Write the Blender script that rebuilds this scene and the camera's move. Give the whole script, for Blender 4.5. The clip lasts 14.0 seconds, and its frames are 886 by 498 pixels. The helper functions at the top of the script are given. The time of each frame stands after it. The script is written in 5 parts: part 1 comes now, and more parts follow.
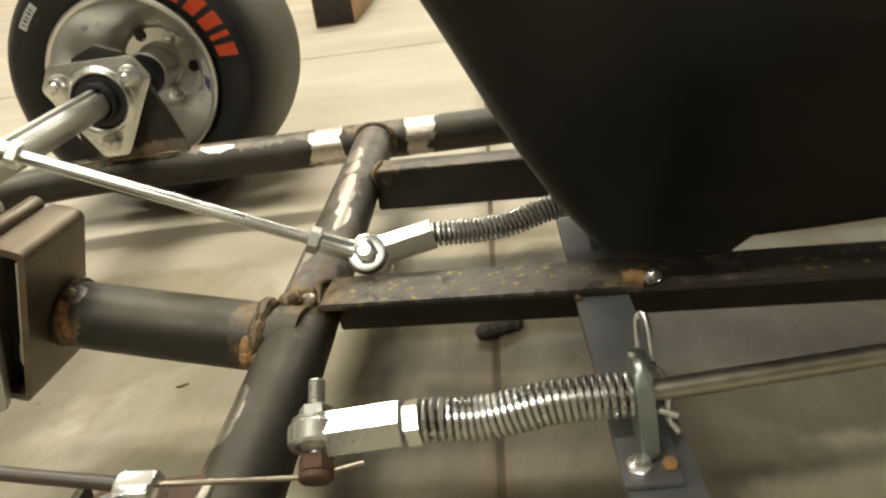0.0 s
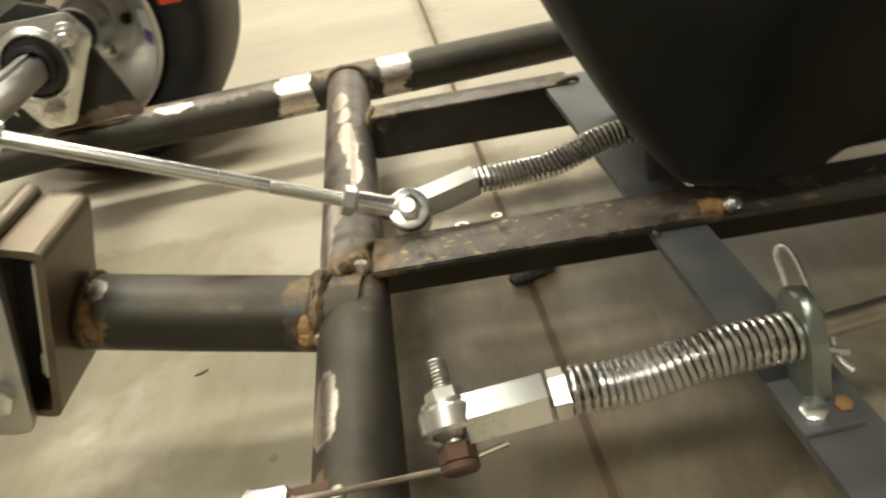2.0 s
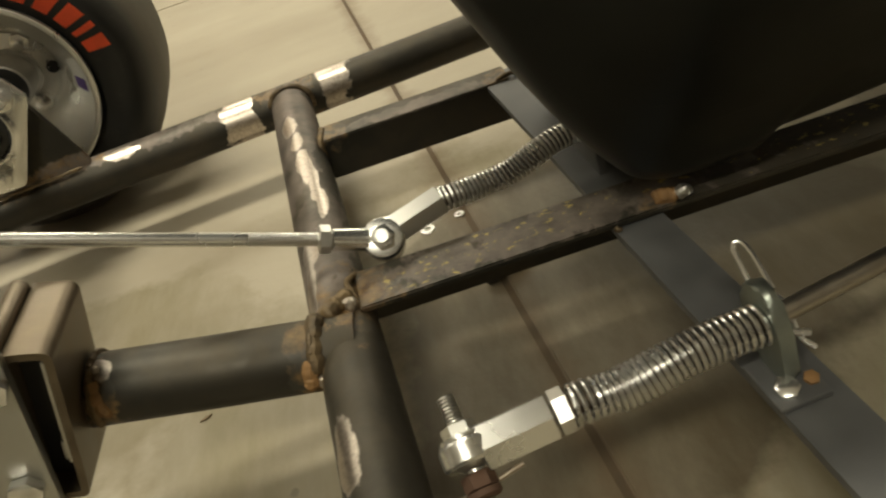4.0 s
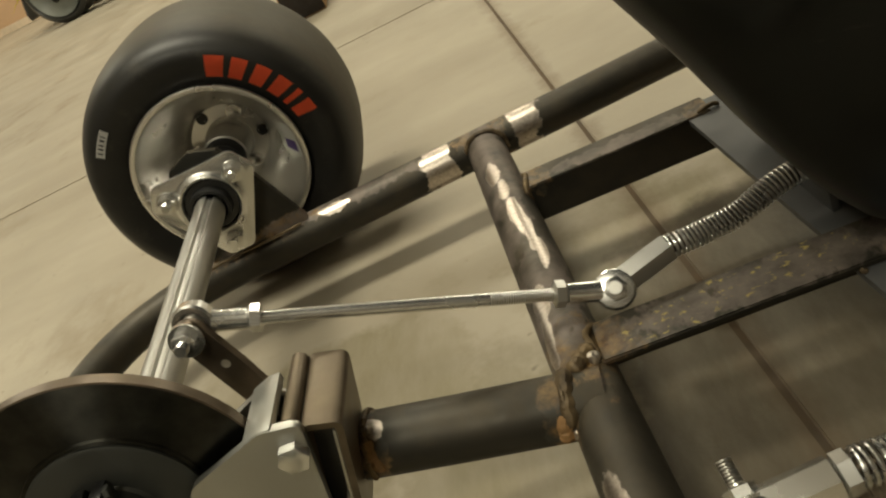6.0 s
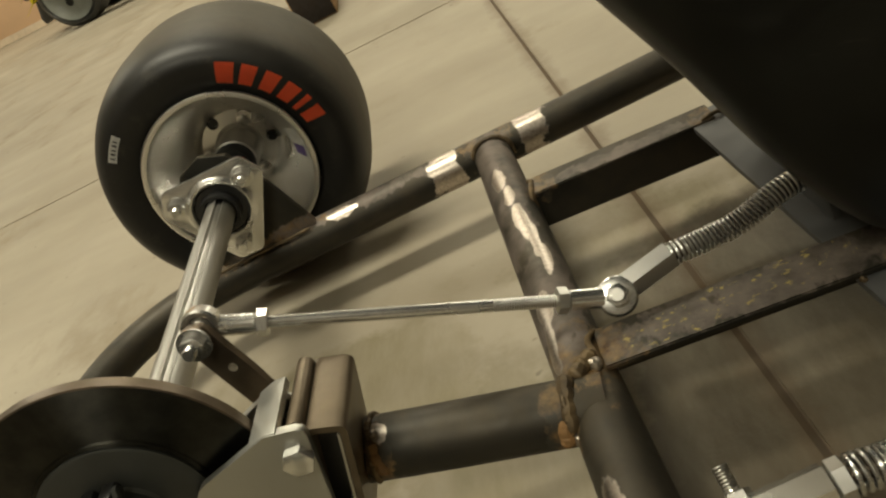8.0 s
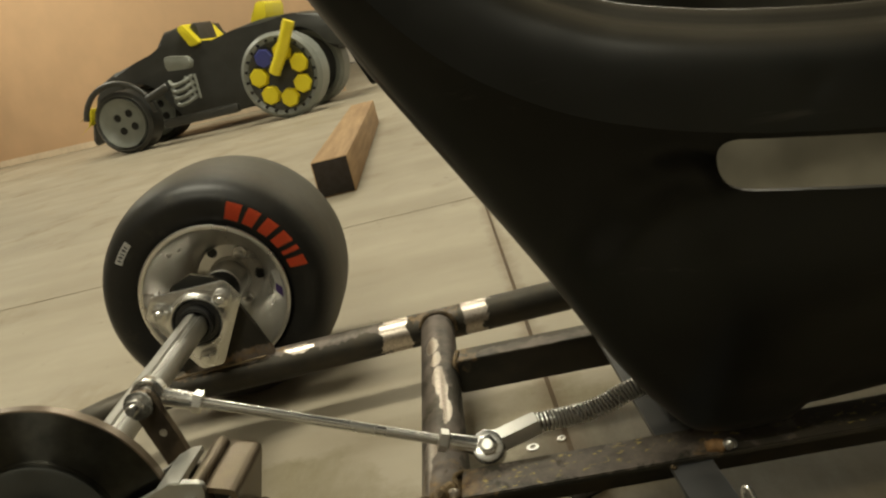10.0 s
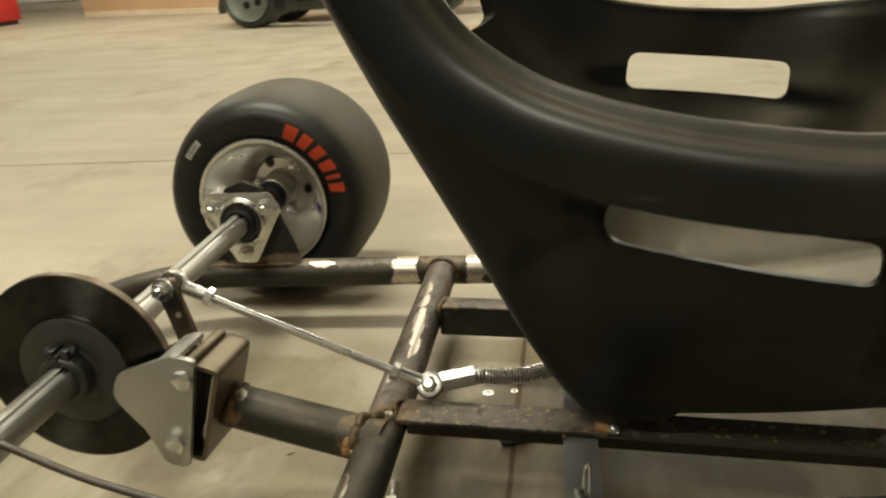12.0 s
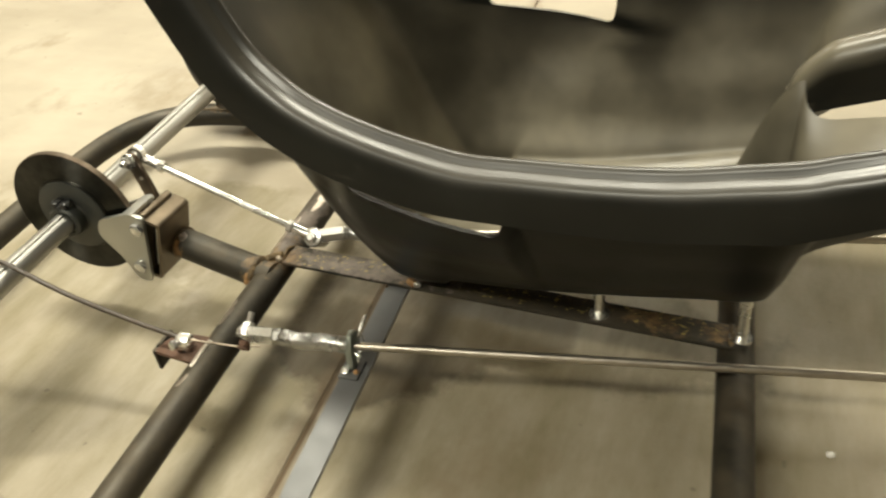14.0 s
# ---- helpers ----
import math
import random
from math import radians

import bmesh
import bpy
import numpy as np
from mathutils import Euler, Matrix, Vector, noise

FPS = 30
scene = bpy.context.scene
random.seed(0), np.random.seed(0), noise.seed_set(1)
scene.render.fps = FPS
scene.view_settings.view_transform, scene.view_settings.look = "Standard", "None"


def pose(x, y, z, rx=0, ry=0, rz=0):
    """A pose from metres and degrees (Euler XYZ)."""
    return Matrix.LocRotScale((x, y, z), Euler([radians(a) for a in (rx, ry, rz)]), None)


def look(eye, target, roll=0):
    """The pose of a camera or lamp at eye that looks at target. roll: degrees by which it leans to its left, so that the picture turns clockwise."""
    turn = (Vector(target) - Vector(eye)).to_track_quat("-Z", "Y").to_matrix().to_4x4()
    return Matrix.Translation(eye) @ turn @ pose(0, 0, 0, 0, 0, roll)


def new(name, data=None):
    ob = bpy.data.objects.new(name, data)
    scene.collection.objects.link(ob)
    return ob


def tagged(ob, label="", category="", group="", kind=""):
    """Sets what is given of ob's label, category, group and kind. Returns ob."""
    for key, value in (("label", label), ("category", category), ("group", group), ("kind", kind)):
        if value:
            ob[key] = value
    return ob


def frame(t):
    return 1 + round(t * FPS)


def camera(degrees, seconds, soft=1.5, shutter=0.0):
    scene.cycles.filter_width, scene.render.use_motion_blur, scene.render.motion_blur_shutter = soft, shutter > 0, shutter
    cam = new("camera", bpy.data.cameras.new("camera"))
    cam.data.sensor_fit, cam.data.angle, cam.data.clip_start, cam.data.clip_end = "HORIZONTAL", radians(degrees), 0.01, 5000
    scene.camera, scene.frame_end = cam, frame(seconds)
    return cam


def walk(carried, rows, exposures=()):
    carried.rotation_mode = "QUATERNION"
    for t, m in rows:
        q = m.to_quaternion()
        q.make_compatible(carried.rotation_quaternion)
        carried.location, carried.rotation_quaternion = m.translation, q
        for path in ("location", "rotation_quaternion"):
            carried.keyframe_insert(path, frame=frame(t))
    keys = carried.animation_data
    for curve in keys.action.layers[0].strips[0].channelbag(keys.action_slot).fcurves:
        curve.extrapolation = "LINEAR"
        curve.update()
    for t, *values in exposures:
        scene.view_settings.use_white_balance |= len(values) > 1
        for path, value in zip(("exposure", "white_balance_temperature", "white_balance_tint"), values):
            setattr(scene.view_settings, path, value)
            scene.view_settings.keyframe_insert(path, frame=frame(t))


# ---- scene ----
cam = camera(57.4, 14.0, soft=2.2, shutter=0.5)
PATH = [
    (0, (0.171, -0.258, 0.262), (-0.157, 1.537, -0.558), -8.4),
    (0.5, (0.162, -0.253, 0.263), (-0.161, 1.503, -0.638), -10.2),
    (1, (0.164, -0.248, 0.269), (-0.198, 1.479, -0.672), -11.7),
    (1.5, (0.106, -0.237, 0.262), (-0.205, 1.499, -0.682), -11.5),
    (2, (0.1, -0.23, 0.265), (-0.021, 1.502, -0.728), -11.5),
    (2.2, (0.113, -0.228, 0.271), (0.044, 1.486, -0.758), -13.3),
    (4.3, (0.088, -0.231, 0.309), (0.027, 1.441, -0.786), -20.3),
    (4.5, (0.082, -0.229, 0.316), (-0.03, 1.458, -0.754), -21.7),
    (5, (0.075, -0.234, 0.339), (-0.18, 1.459, -0.694), -25.6),
    (5.5, (0.07, -0.232, 0.347), (-0.258, 1.466, -0.657), -27.9),
    (6, (0.067, -0.229, 0.349), (-0.295, 1.48, -0.626), -28.7),
    (6.5, (0.065, -0.235, 0.35), (-0.316, 1.477, -0.611), -28.7),
    (7, (0.06, -0.241, 0.34), (-0.318, 1.48, -0.605), -28.3),
    (7.5, (0.067, -0.233, 0.347), (-0.323, 1.475, -0.619), -28.5),
    (8, (0.072, -0.233, 0.352), (-0.312, 1.48, -0.607), -28.8),
    (8.5, (0.091, -0.228, 0.361), (-0.302, 1.496, -0.575), -29.0),
    (9, (0.108, -0.242, 0.377), (-0.228, 1.539, -0.468), -25.4),
    (9.2, (0.111, -0.261, 0.373), (-0.189, 1.559, -0.399), -22.9),
    (11.3, (0.151, -0.406, 0.348), (-0.17, 1.516, -0.106), -4.9),
    (11.5, (0.16, -0.4, 0.357), (-0.194, 1.497, -0.167), -4.6),
    (12, (0.216, -0.41, 0.409), (-0.249, 1.402, -0.299), -4.2),
    (12.5, (0.263, -0.458, 0.478), (-0.386, 1.259, -0.316), -5.3),
    (13, (0.343, -0.452, 0.524), (-0.417, 1.105, -0.476), -7.3),
    (13.5, (0.432, -0.451, 0.576), (-0.304, 0.975, -0.617), -7.9),
    (14, (0.499, -0.466, 0.604), (-0.196, 0.957, -0.618), -6.9),
]
EXPOSURES = [(0.0, 0.74, 6200, 10), (0.5, 0.92, 6150, 10), (1.0, 0.96, 6100, 10), (2.2, 0.72, 6250, 10), (4.3, 0.00, 6750, 9), (5.0, -0.14, 6750, 9), (8.0, -0.27, 6800, 9), (9.2, -0.30, 6750, 8), (11.3, -0.20, 6700, 8), (12.0, 0.18, 6550, 8), (12.5, 0.58, 6050, 9), (13.0, 0.64, 6050, 9), (13.5, 0.60, 6350, 9), (14.0, 0.80, 6450, 10)]
walk(cam, [(t, look(eye, target, roll)) for t, eye, target, roll in PATH], EXPOSURES)

# ---- light: a closed garage at night under shop lights ----
world = bpy.data.worlds.new("garage_night")
scene.world = world
world.use_nodes = True
world.node_tree.nodes["Background"].inputs["Color"].default_value = (1.0, 0.9, 0.75, 1)
world.node_tree.nodes["Background"].inputs["Strength"].default_value = 0.02


def shop_light(at, size, watts, turn=0.0):
    data = bpy.data.lights.new("shop_light", "AREA")
    data.shape, data.size, data.size_y = "RECTANGLE", size[0], size[1]
    data.energy, data.color = watts, (1.0, 0.955, 0.775)
    ob = new("shop_light", data)
    ob.matrix_world = pose(*at, 0, 0, turn)
    return ob


shop_light((-0.5, 0.60, 2.62), (1.25, 0.32), 60, 4)
shop_light((-0.5, 3.7, 2.62), (1.25, 0.32), 55, 4)
shop_light((-3.6, 4.4, 2.62), (1.25, 0.32), 68, 4)
shop_light((1.9, 5.6, 2.62), (1.25, 0.32), 85, 4)
shop_light((-0.5, -1.75, 2.62), (1.25, 0.32), 48, 4)


# ---- materials ----
def nodes_of(name):
    m = bpy.data.materials.new(name)
    m.use_nodes = True
    nt = m.node_tree
    return m, nt, nt.nodes["Principled BSDF"]


def mix_col(nt, fac, a, b):
    n = nt.nodes.new("ShaderNodeMix")
    n.data_type = "RGBA"
    for sock, v in ((n.inputs[0], fac), (n.inputs[6], a), (n.inputs[7], b)):
        if hasattr(v, "links"):
            nt.links.new(v, sock)
        else:
            sock.default_value = (*v, 1) if isinstance(v, tuple) else v
    return n.outputs[2]


def mix_val(nt, fac, a, b):
    n = nt.nodes.new("ShaderNodeMix")
    for sock, v in ((n.inputs[0], fac), (n.inputs[2], a), (n.inputs[3], b)):
        if hasattr(v, "links"):
            nt.links.new(v, sock)
        else:
            sock.default_value = v
    return n.outputs[0]


def math_node(nt, op, a, b=0.0, c=0.0, clamp=False):
    n = nt.nodes.new("ShaderNodeMath")
    n.operation, n.use_clamp = op, clamp
    for sock, v in zip(n.inputs, (a, b, c)):
        if hasattr(v, "links"):
            nt.links.new(v, sock)
        else:
            sock.default_value = v
    return n.outputs[0]


def place(nt):
    return nt.nodes.new("ShaderNodeNewGeometry").outputs["Position"]


def noise_val(nt, vec, scale, detail=4.0, rough=0.55, stretch=None):
    if stretch:
        mp = nt.nodes.new("ShaderNodeMapping")
        mp.inputs["Scale"].default_value = stretch
        nt.links.new(vec, mp.inputs["Vector"])
        vec = mp.outputs["Vector"]
    n = nt.nodes.new("ShaderNodeTexNoise")
    n.inputs["Scale"].default_value = scale
    n.inputs["Detail"].default_value = detail
    n.inputs["Roughness"].default_value = rough
    nt.links.new(vec, n.inputs["Vector"])
    return n.outputs["Fac"]


def ramp(nt, val, lo, hi):
    n = nt.nodes.new("ShaderNodeMapRange")
    n.inputs["From Min"].default_value, n.inputs["From Max"].default_value = lo, hi
    nt.links.new(val, n.inputs["Value"])
    return n.outputs["Result"]


def bump(nt, b, height, strength, distance):
    n = nt.nodes.new("ShaderNodeBump")
    n.inputs["Strength"].default_value, n.inputs["Distance"].default_value = strength, distance
    nt.links.new(height, n.inputs["Height"])
    nt.links.new(n.outputs["Normal"], b.inputs["Normal"])


def simple(name, col, rough, metal=0.0, vary=0.25, scale=60.0, bumpy=0.15, dist=0.0005, col2=None, spec=None):
    m, nt, b = nodes_of(name)
    p = place(nt)
    n1 = noise_val(nt, p, scale)
    n2 = noise_val(nt, p, scale * 0.12, 3)
    f = math_node(nt, "MULTIPLY_ADD", n1, 0.5, math_node(nt, "MULTIPLY", n2, 0.5))
    dark = tuple(c * (1 - vary) for c in col)
    light = col2 or tuple(min(1, c * (1 + vary)) for c in col)
    nt.links.new(mix_col(nt, ramp(nt, f, 0.32, 0.68), dark, light), b.inputs["Base Color"])
    b.inputs["Metallic"].default_value = metal
    nt.links.new(mix_val(nt, ramp(nt, n1, 0.3, 0.7), rough * 0.82, min(1, rough * 1.2)), b.inputs["Roughness"])
    if spec is not None:
        b.inputs["Specular IOR Level"].default_value = spec
    if bumpy:
        bump(nt, b, n1, bumpy, dist)
    return m


def spots(nt, p, wobble, items):
    """A mask of wear patches: places and sizes along three axes, with ragged edges."""
    total = None
    for (x, y, z), (sx, sy, sz) in items:
        sub = nt.nodes.new("ShaderNodeVectorMath")
        sub.operation = "SUBTRACT"
        nt.links.new(p, sub.inputs[0])
        sub.inputs[1].default_value = (x, y, z)
        div = nt.nodes.new("ShaderNodeVectorMath")
        div.operation = "DIVIDE"
        nt.links.new(sub.outputs[0], div.inputs[0])
        div.inputs[1].default_value = (sx, sy, sz)
        ln = nt.nodes.new("ShaderNodeVectorMath")
        ln.operation = "LENGTH"
        nt.links.new(div.outputs[0], ln.inputs[0])
        d = math_node(nt, "ADD", ln.outputs["Value"], wobble)
        one = nt.nodes.new("ShaderNodeMapRange")
        one.inputs["From Min"].default_value, one.inputs["From Max"].default_value = 1.06, 0.92
        nt.links.new(d, one.inputs["Value"])
        total = one.outputs["Result"] if total is None else math_node(nt, "MAXIMUM", total, one.outputs["Result"])
    return total


# Bright patches that a grinder left, and rusty heat marks at the welds.
GROUND = [((-0.032, 0.391, 0.072), (0.014, 0.03, 0.03)), ((0.048, 0.402, 0.075), (0.014, 0.03, 0.03)),
          ((-0.125, 0.373, 0.084), (0.016, 0.007, 0.005)), ((0.0135, 0.305, 0.0880), (0.0050, 0.022, 0.007)), ((0.0190, 0.272, 0.0880), (0.0042, 0.016, 0.006)),
          ((0.0220, 0.244, 0.0884), (0.0046, 0.016, 0.007)), ((0.0252, 0.226, 0.0882), (0.0032, 0.021, 0.006)), ((0.0290, 0.203, 0.0878), (0.0034, 0.023, 0.006)), ((0.0325, 0.182, 0.0865), (0.0031, 0.018, 0.006)),
          ((0.0240, 0.132, 0.0858), (0.0060, 0.015, 0.006)), ((0.0230, 0.108, 0.0848), (0.0034, 0.024, 0.006)),
          ((-0.066, 0.060, 0.1075), (0.005, 0.006, 0.005)),
          ((0.034, -0.012, 0.083), (0.007, 0.019, 0.007)),
          ((0.047, -0.105, 0.084), (0.004, 0.014, 0.005))]
RUST = [((-0.008, 0.393, 0.078), (0.010, 0.016, 0.014)), ((0.024, 0.402, 0.070), (0.012, 0.022, 0.022)),
        ((0.040, 0.080, 0.086), (0.026, 0.030, 0.012)), ((0.056, 0.084, 0.088), (0.020, 0.018, 0.008)), ((0.019, 0.052, 0.080), (0.009, 0.022, 0.022)),
        ((-0.072, 0.063, 0.094), (0.011, 0.026, 0.026)), ((-0.165, 0.372, 0.088), (0.040, 0.012, 0.008)),
        ((0.192, 0.078, 0.086), (0.010, 0.008, 0.006)), ((0.46, 0.09, 0.086), (0.05, 0.016, 0.006)),
        ((0.160, 0.275, 0.086), (0.012, 0.012, 0.006)), ((0.043, 0.276, 0.084), (0.012, 0.014, 0.008)),
        ((0.028, -0.06, 0.078), (0.016, 0.014, 0.02)), ((-0.20, 0.358, 0.084), (0.05, 0.010, 0.005))]
FLECKS = [((0.085, 0.084, 0.087), (0.030, 0.012, 0.008)), ((0.135, 0.090, 0.087), (0.045, 0.011, 0.008)), ((0.30, 0.09, 0.087), (0.10, 0.014, 0.008)), ((0.44, 0.09, 0.087), (0.05, 0.016, 0.008)), ((-0.016, 0.386, 0.084), (0.007, 0.010, 0.008))]


WORN = [((0.012, 0.30, 0.086), (0.022, 0.12, 0.018)), ((0.028, 0.14, 0.086), (0.018, 0.07, 0.018)), ((-0.10, 0.375, 0.088), (0.14, 0.014, 0.008)), ((0.10, 0.274, 0.088), (0.08, 0.010, 0.004)), ((0.13, 0.086, 0.090), (0.15, 0.022, 0.0055))]


def raw_steel():
    m, nt, b = nodes_of("raw_mill_steel")
    p = place(nt)
    fine = noise_val(nt, p, 420, 5, 0.6)
    mid = noise_val(nt, p, 55, 5, 0.6)
    wide = noise_val(nt, p, 9, 3)
    wob = math_node(nt, "MULTIPLY_ADD", noise_val(nt, p, 70, 4, 0.62, (1.0, 0.6, 1.0)), 1.8, -0.9)
    base = mix_col(nt, ramp(nt, wide, 0.35, 0.65), (0.020, 0.0200, 0.0165), (0.046, 0.040, 0.031))
    base = mix_col(nt, math_node(nt, "MULTIPLY", ramp(nt, mid, 0.46, 0.74), 0.34), base, (0.100, 0.076, 0.047))
    # paler brown tone on faces that look up
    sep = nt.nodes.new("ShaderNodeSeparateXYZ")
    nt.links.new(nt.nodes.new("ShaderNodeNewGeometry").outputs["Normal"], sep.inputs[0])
    faces_up = math_node(nt, "MULTIPLY", ramp(nt, sep.outputs["Z"], 0.25, 0.95), ramp(nt, noise_val(nt, p, 22, 4, 0.6), 0.30, 0.66))
    base = mix_col(nt, math_node(nt, "MULTIPLY", faces_up, 0.34), base, (0.145, 0.115, 0.070))
    g = spots(nt, p, wob, GROUND)
    r = spots(nt, p, math_node(nt, "MULTIPLY", wob, 1.5), RUST)
    worn = math_node(nt, "MULTIPLY", spots(nt, p, wob, WORN), ramp(nt, mid, 0.30, 0.62))
    base = mix_col(nt, math_node(nt, "MULTIPLY", worn, 0.82), base, (0.20, 0.165, 0.145))
    rusty = mix_col(nt, ramp(nt, noise_val(nt, p, 130, 4, 0.7), 0.35, 0.68), (0.085, 0.047, 0.024), (0.30, 0.190, 0.075))
    col = mix_col(nt, math_node(nt, "MULTIPLY", r, ramp(nt, noise_val(nt, p, 75, 5, 0.6), 0.42, 0.64)), base, rusty)
    fl = spots(nt, p, wob, FLECKS)
    col = mix_col(nt, math_node(nt, "MULTIPLY", fl, math_node(nt, "MULTIPLY", ramp(nt, noise_val(nt, p, 210, 4, 0.6, (0.75, 1.0, 1.0)), 0.585, 0.65), 0.85)), col, (0.44, 0.34, 0.10))
    col = mix_col(nt, g, col, mix_col(nt, ramp(nt, fine, 0.3, 0.7), (0.36, 0.31, 0.265), (0.60, 0.54, 0.475)))
    nt.links.new(col, b.inputs["Base Color"])
    metal = math_node(nt, "MAXIMUM", math_node(nt, "SUBTRACT", math_node(nt, "MULTIPLY_ADD", r, -0.35, 0.52), math_node(nt, "MULTIPLY", faces_up, 0.25)), g)
    nt.links.new(metal, b.inputs["Metallic"])
    rough = mix_val(nt, g, mix_val(nt, ramp(nt, mid, 0.3, 0.7), 0.44, 0.66), mix_val(nt, ramp(nt, fine, 0.3, 0.7), 0.30, 0.44))
    nt.links.new(rough, b.inputs["Roughness"])
    bump(nt, b, math_node(nt, "ADD", fine, math_node(nt, "MULTIPLY", mid, 1.5)), 0.14, 0.0005)
    return m


def concrete():
    m, nt, b = nodes_of("worn_concrete")
    p = place(nt)
    wide = noise_val(nt, p, 1.3, 5, 0.6)
    mid = noise_val(nt, p, 7, 6, 0.62)
    streak = noise_val(nt, p, 2.2, 4, 0.6, (1.0, 3.2, 1.0))
    fine = noise_val(nt, p, 160, 4, 0.65)
    f = math_node(nt, "MULTIPLY_ADD", wide, 0.45, math_node(nt, "MULTIPLY_ADD", mid, 0.35, math_node(nt, "MULTIPLY", streak, 0.3)))
    col = mix_col(nt, ramp(nt, f, 0.40, 0.70), (0.262, 0.222, 0.160), (0.425, 0.380, 0.300))
    stain = ramp(nt, noise_val(nt, p, 3.4, 5, 0.68, (1.4, 1.0, 1.0)), 0.56, 0.70)
    col = mix_col(nt, math_node(nt, "MULTIPLY", stain, 0.58), col, (0.20, 0.152, 0.088))
    # the oil-stained patch below the machine, with painted shade over it
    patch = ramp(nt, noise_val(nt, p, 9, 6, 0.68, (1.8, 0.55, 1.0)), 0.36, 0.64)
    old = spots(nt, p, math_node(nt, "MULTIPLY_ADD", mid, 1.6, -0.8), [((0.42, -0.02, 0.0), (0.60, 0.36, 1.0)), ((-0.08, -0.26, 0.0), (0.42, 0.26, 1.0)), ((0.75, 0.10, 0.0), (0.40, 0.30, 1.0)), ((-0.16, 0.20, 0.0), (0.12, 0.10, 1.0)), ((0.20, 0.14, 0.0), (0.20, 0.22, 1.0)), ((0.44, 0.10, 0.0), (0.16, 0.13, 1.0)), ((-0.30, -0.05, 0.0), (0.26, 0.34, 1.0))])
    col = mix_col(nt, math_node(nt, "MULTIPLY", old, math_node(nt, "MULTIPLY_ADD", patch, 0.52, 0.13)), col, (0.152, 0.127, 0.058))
    # shade under the seat and of a bystander, painted dark into the floor
    floor_shade = spots(nt, p, math_node(nt, "MULTIPLY_ADD", mid, 1.2, -0.6), [((0.160, 0.12, 0.0), (0.12, 0.17, 1.0)), ((0.26, 0.13, 0.0), (0.09, 0.07, 1.0))] )
    col = mix_col(nt, math_node(nt, "MULTIPLY", floor_shade, math_node(nt, "MULTIPLY_ADD", patch, 0.32, 0.56)), col, (0.066, 0.048, 0.026))
    # a darker brown patch on the floor under the seat
    under_seat = spots(nt, p, math_node(nt, "MULTIPLY_ADD", mid, 1.6, -0.8), [((0.36, 0.14, 0.0), (0.18, 0.080, 1.0))])
    col = mix_col(nt, math_node(nt, "MULTIPLY", under_seat, math_node(nt, "MULTIPLY_ADD", patch, 0.35, 0.35)), col, (0.088, 0.068, 0.032))
    # rusty seepage along the sawn joint
    dot = nt.nodes.new("ShaderNodeVectorMath")
    dot.operation = "DOT_PRODUCT"
    nt.links.new(p, dot.inputs[0])
    dot.inputs[1].default_value = (0.99664, 0.08194, 0.0)
    away = math_node(nt, "ABSOLUTE", math_node(nt, "SUBTRACT", dot.outputs["Value"], 0.13116), 0.0)
    edge = math_node(nt, "MULTIPLY_ADD", noise_val(nt, p, 26, 5, 0.7), -0.040, away)
    seep = math_node(nt, "SUBTRACT", 1.0, ramp(nt, edge, -0.017, -0.003))
    col = mix_col(nt, math_node(nt, "MULTIPLY", seep, 0.42), col, (0.115, 0.070, 0.034))
    specks = ramp(nt, noise_val(nt, p, 55, 2, 0.5), 0.74, 0.78)
    col = mix_col(nt, math_node(nt, "MULTIPLY", specks, 0.5), col, (0.11, 0.09, 0.06))
    nt.links.new(col, b.inputs["Base Color"])
    nt.links.new(mix_val(nt, ramp(nt, mid, 0.3, 0.7), 0.50, 0.78), b.inputs["Roughness"])
    bump(nt, b, math_node(nt, "MULTIPLY_ADD", fine, 0.6, mid), 0.28, 0.0016)
    return m


def brushed_disc():
    m, nt, b = nodes_of("dark_brake_disc_steel")
    p = place(nt)
    n = noise_val(nt, p, 90, 4)
    nt.links.new(mix_col(nt, ramp(nt, n, 0.3, 0.7), (0.033, 0.033, 0.029), (0.060, 0.058, 0.050)), b.inputs["Base Color"])
    b.inputs["Metallic"].default_value = 0.95
    b.inputs["Roughness"].default_value = 0.42
    b.inputs["Anisotropic"].default_value = 0.96
    b.inputs["Anisotropic Rotation"].default_value = 0.25
    t = nt.nodes.new("ShaderNodeTangent")
    t.direction_type, t.axis = "RADIAL", "Z"
    nt.links.new(t.outputs[0], b.inputs["Tangent"])
    return m


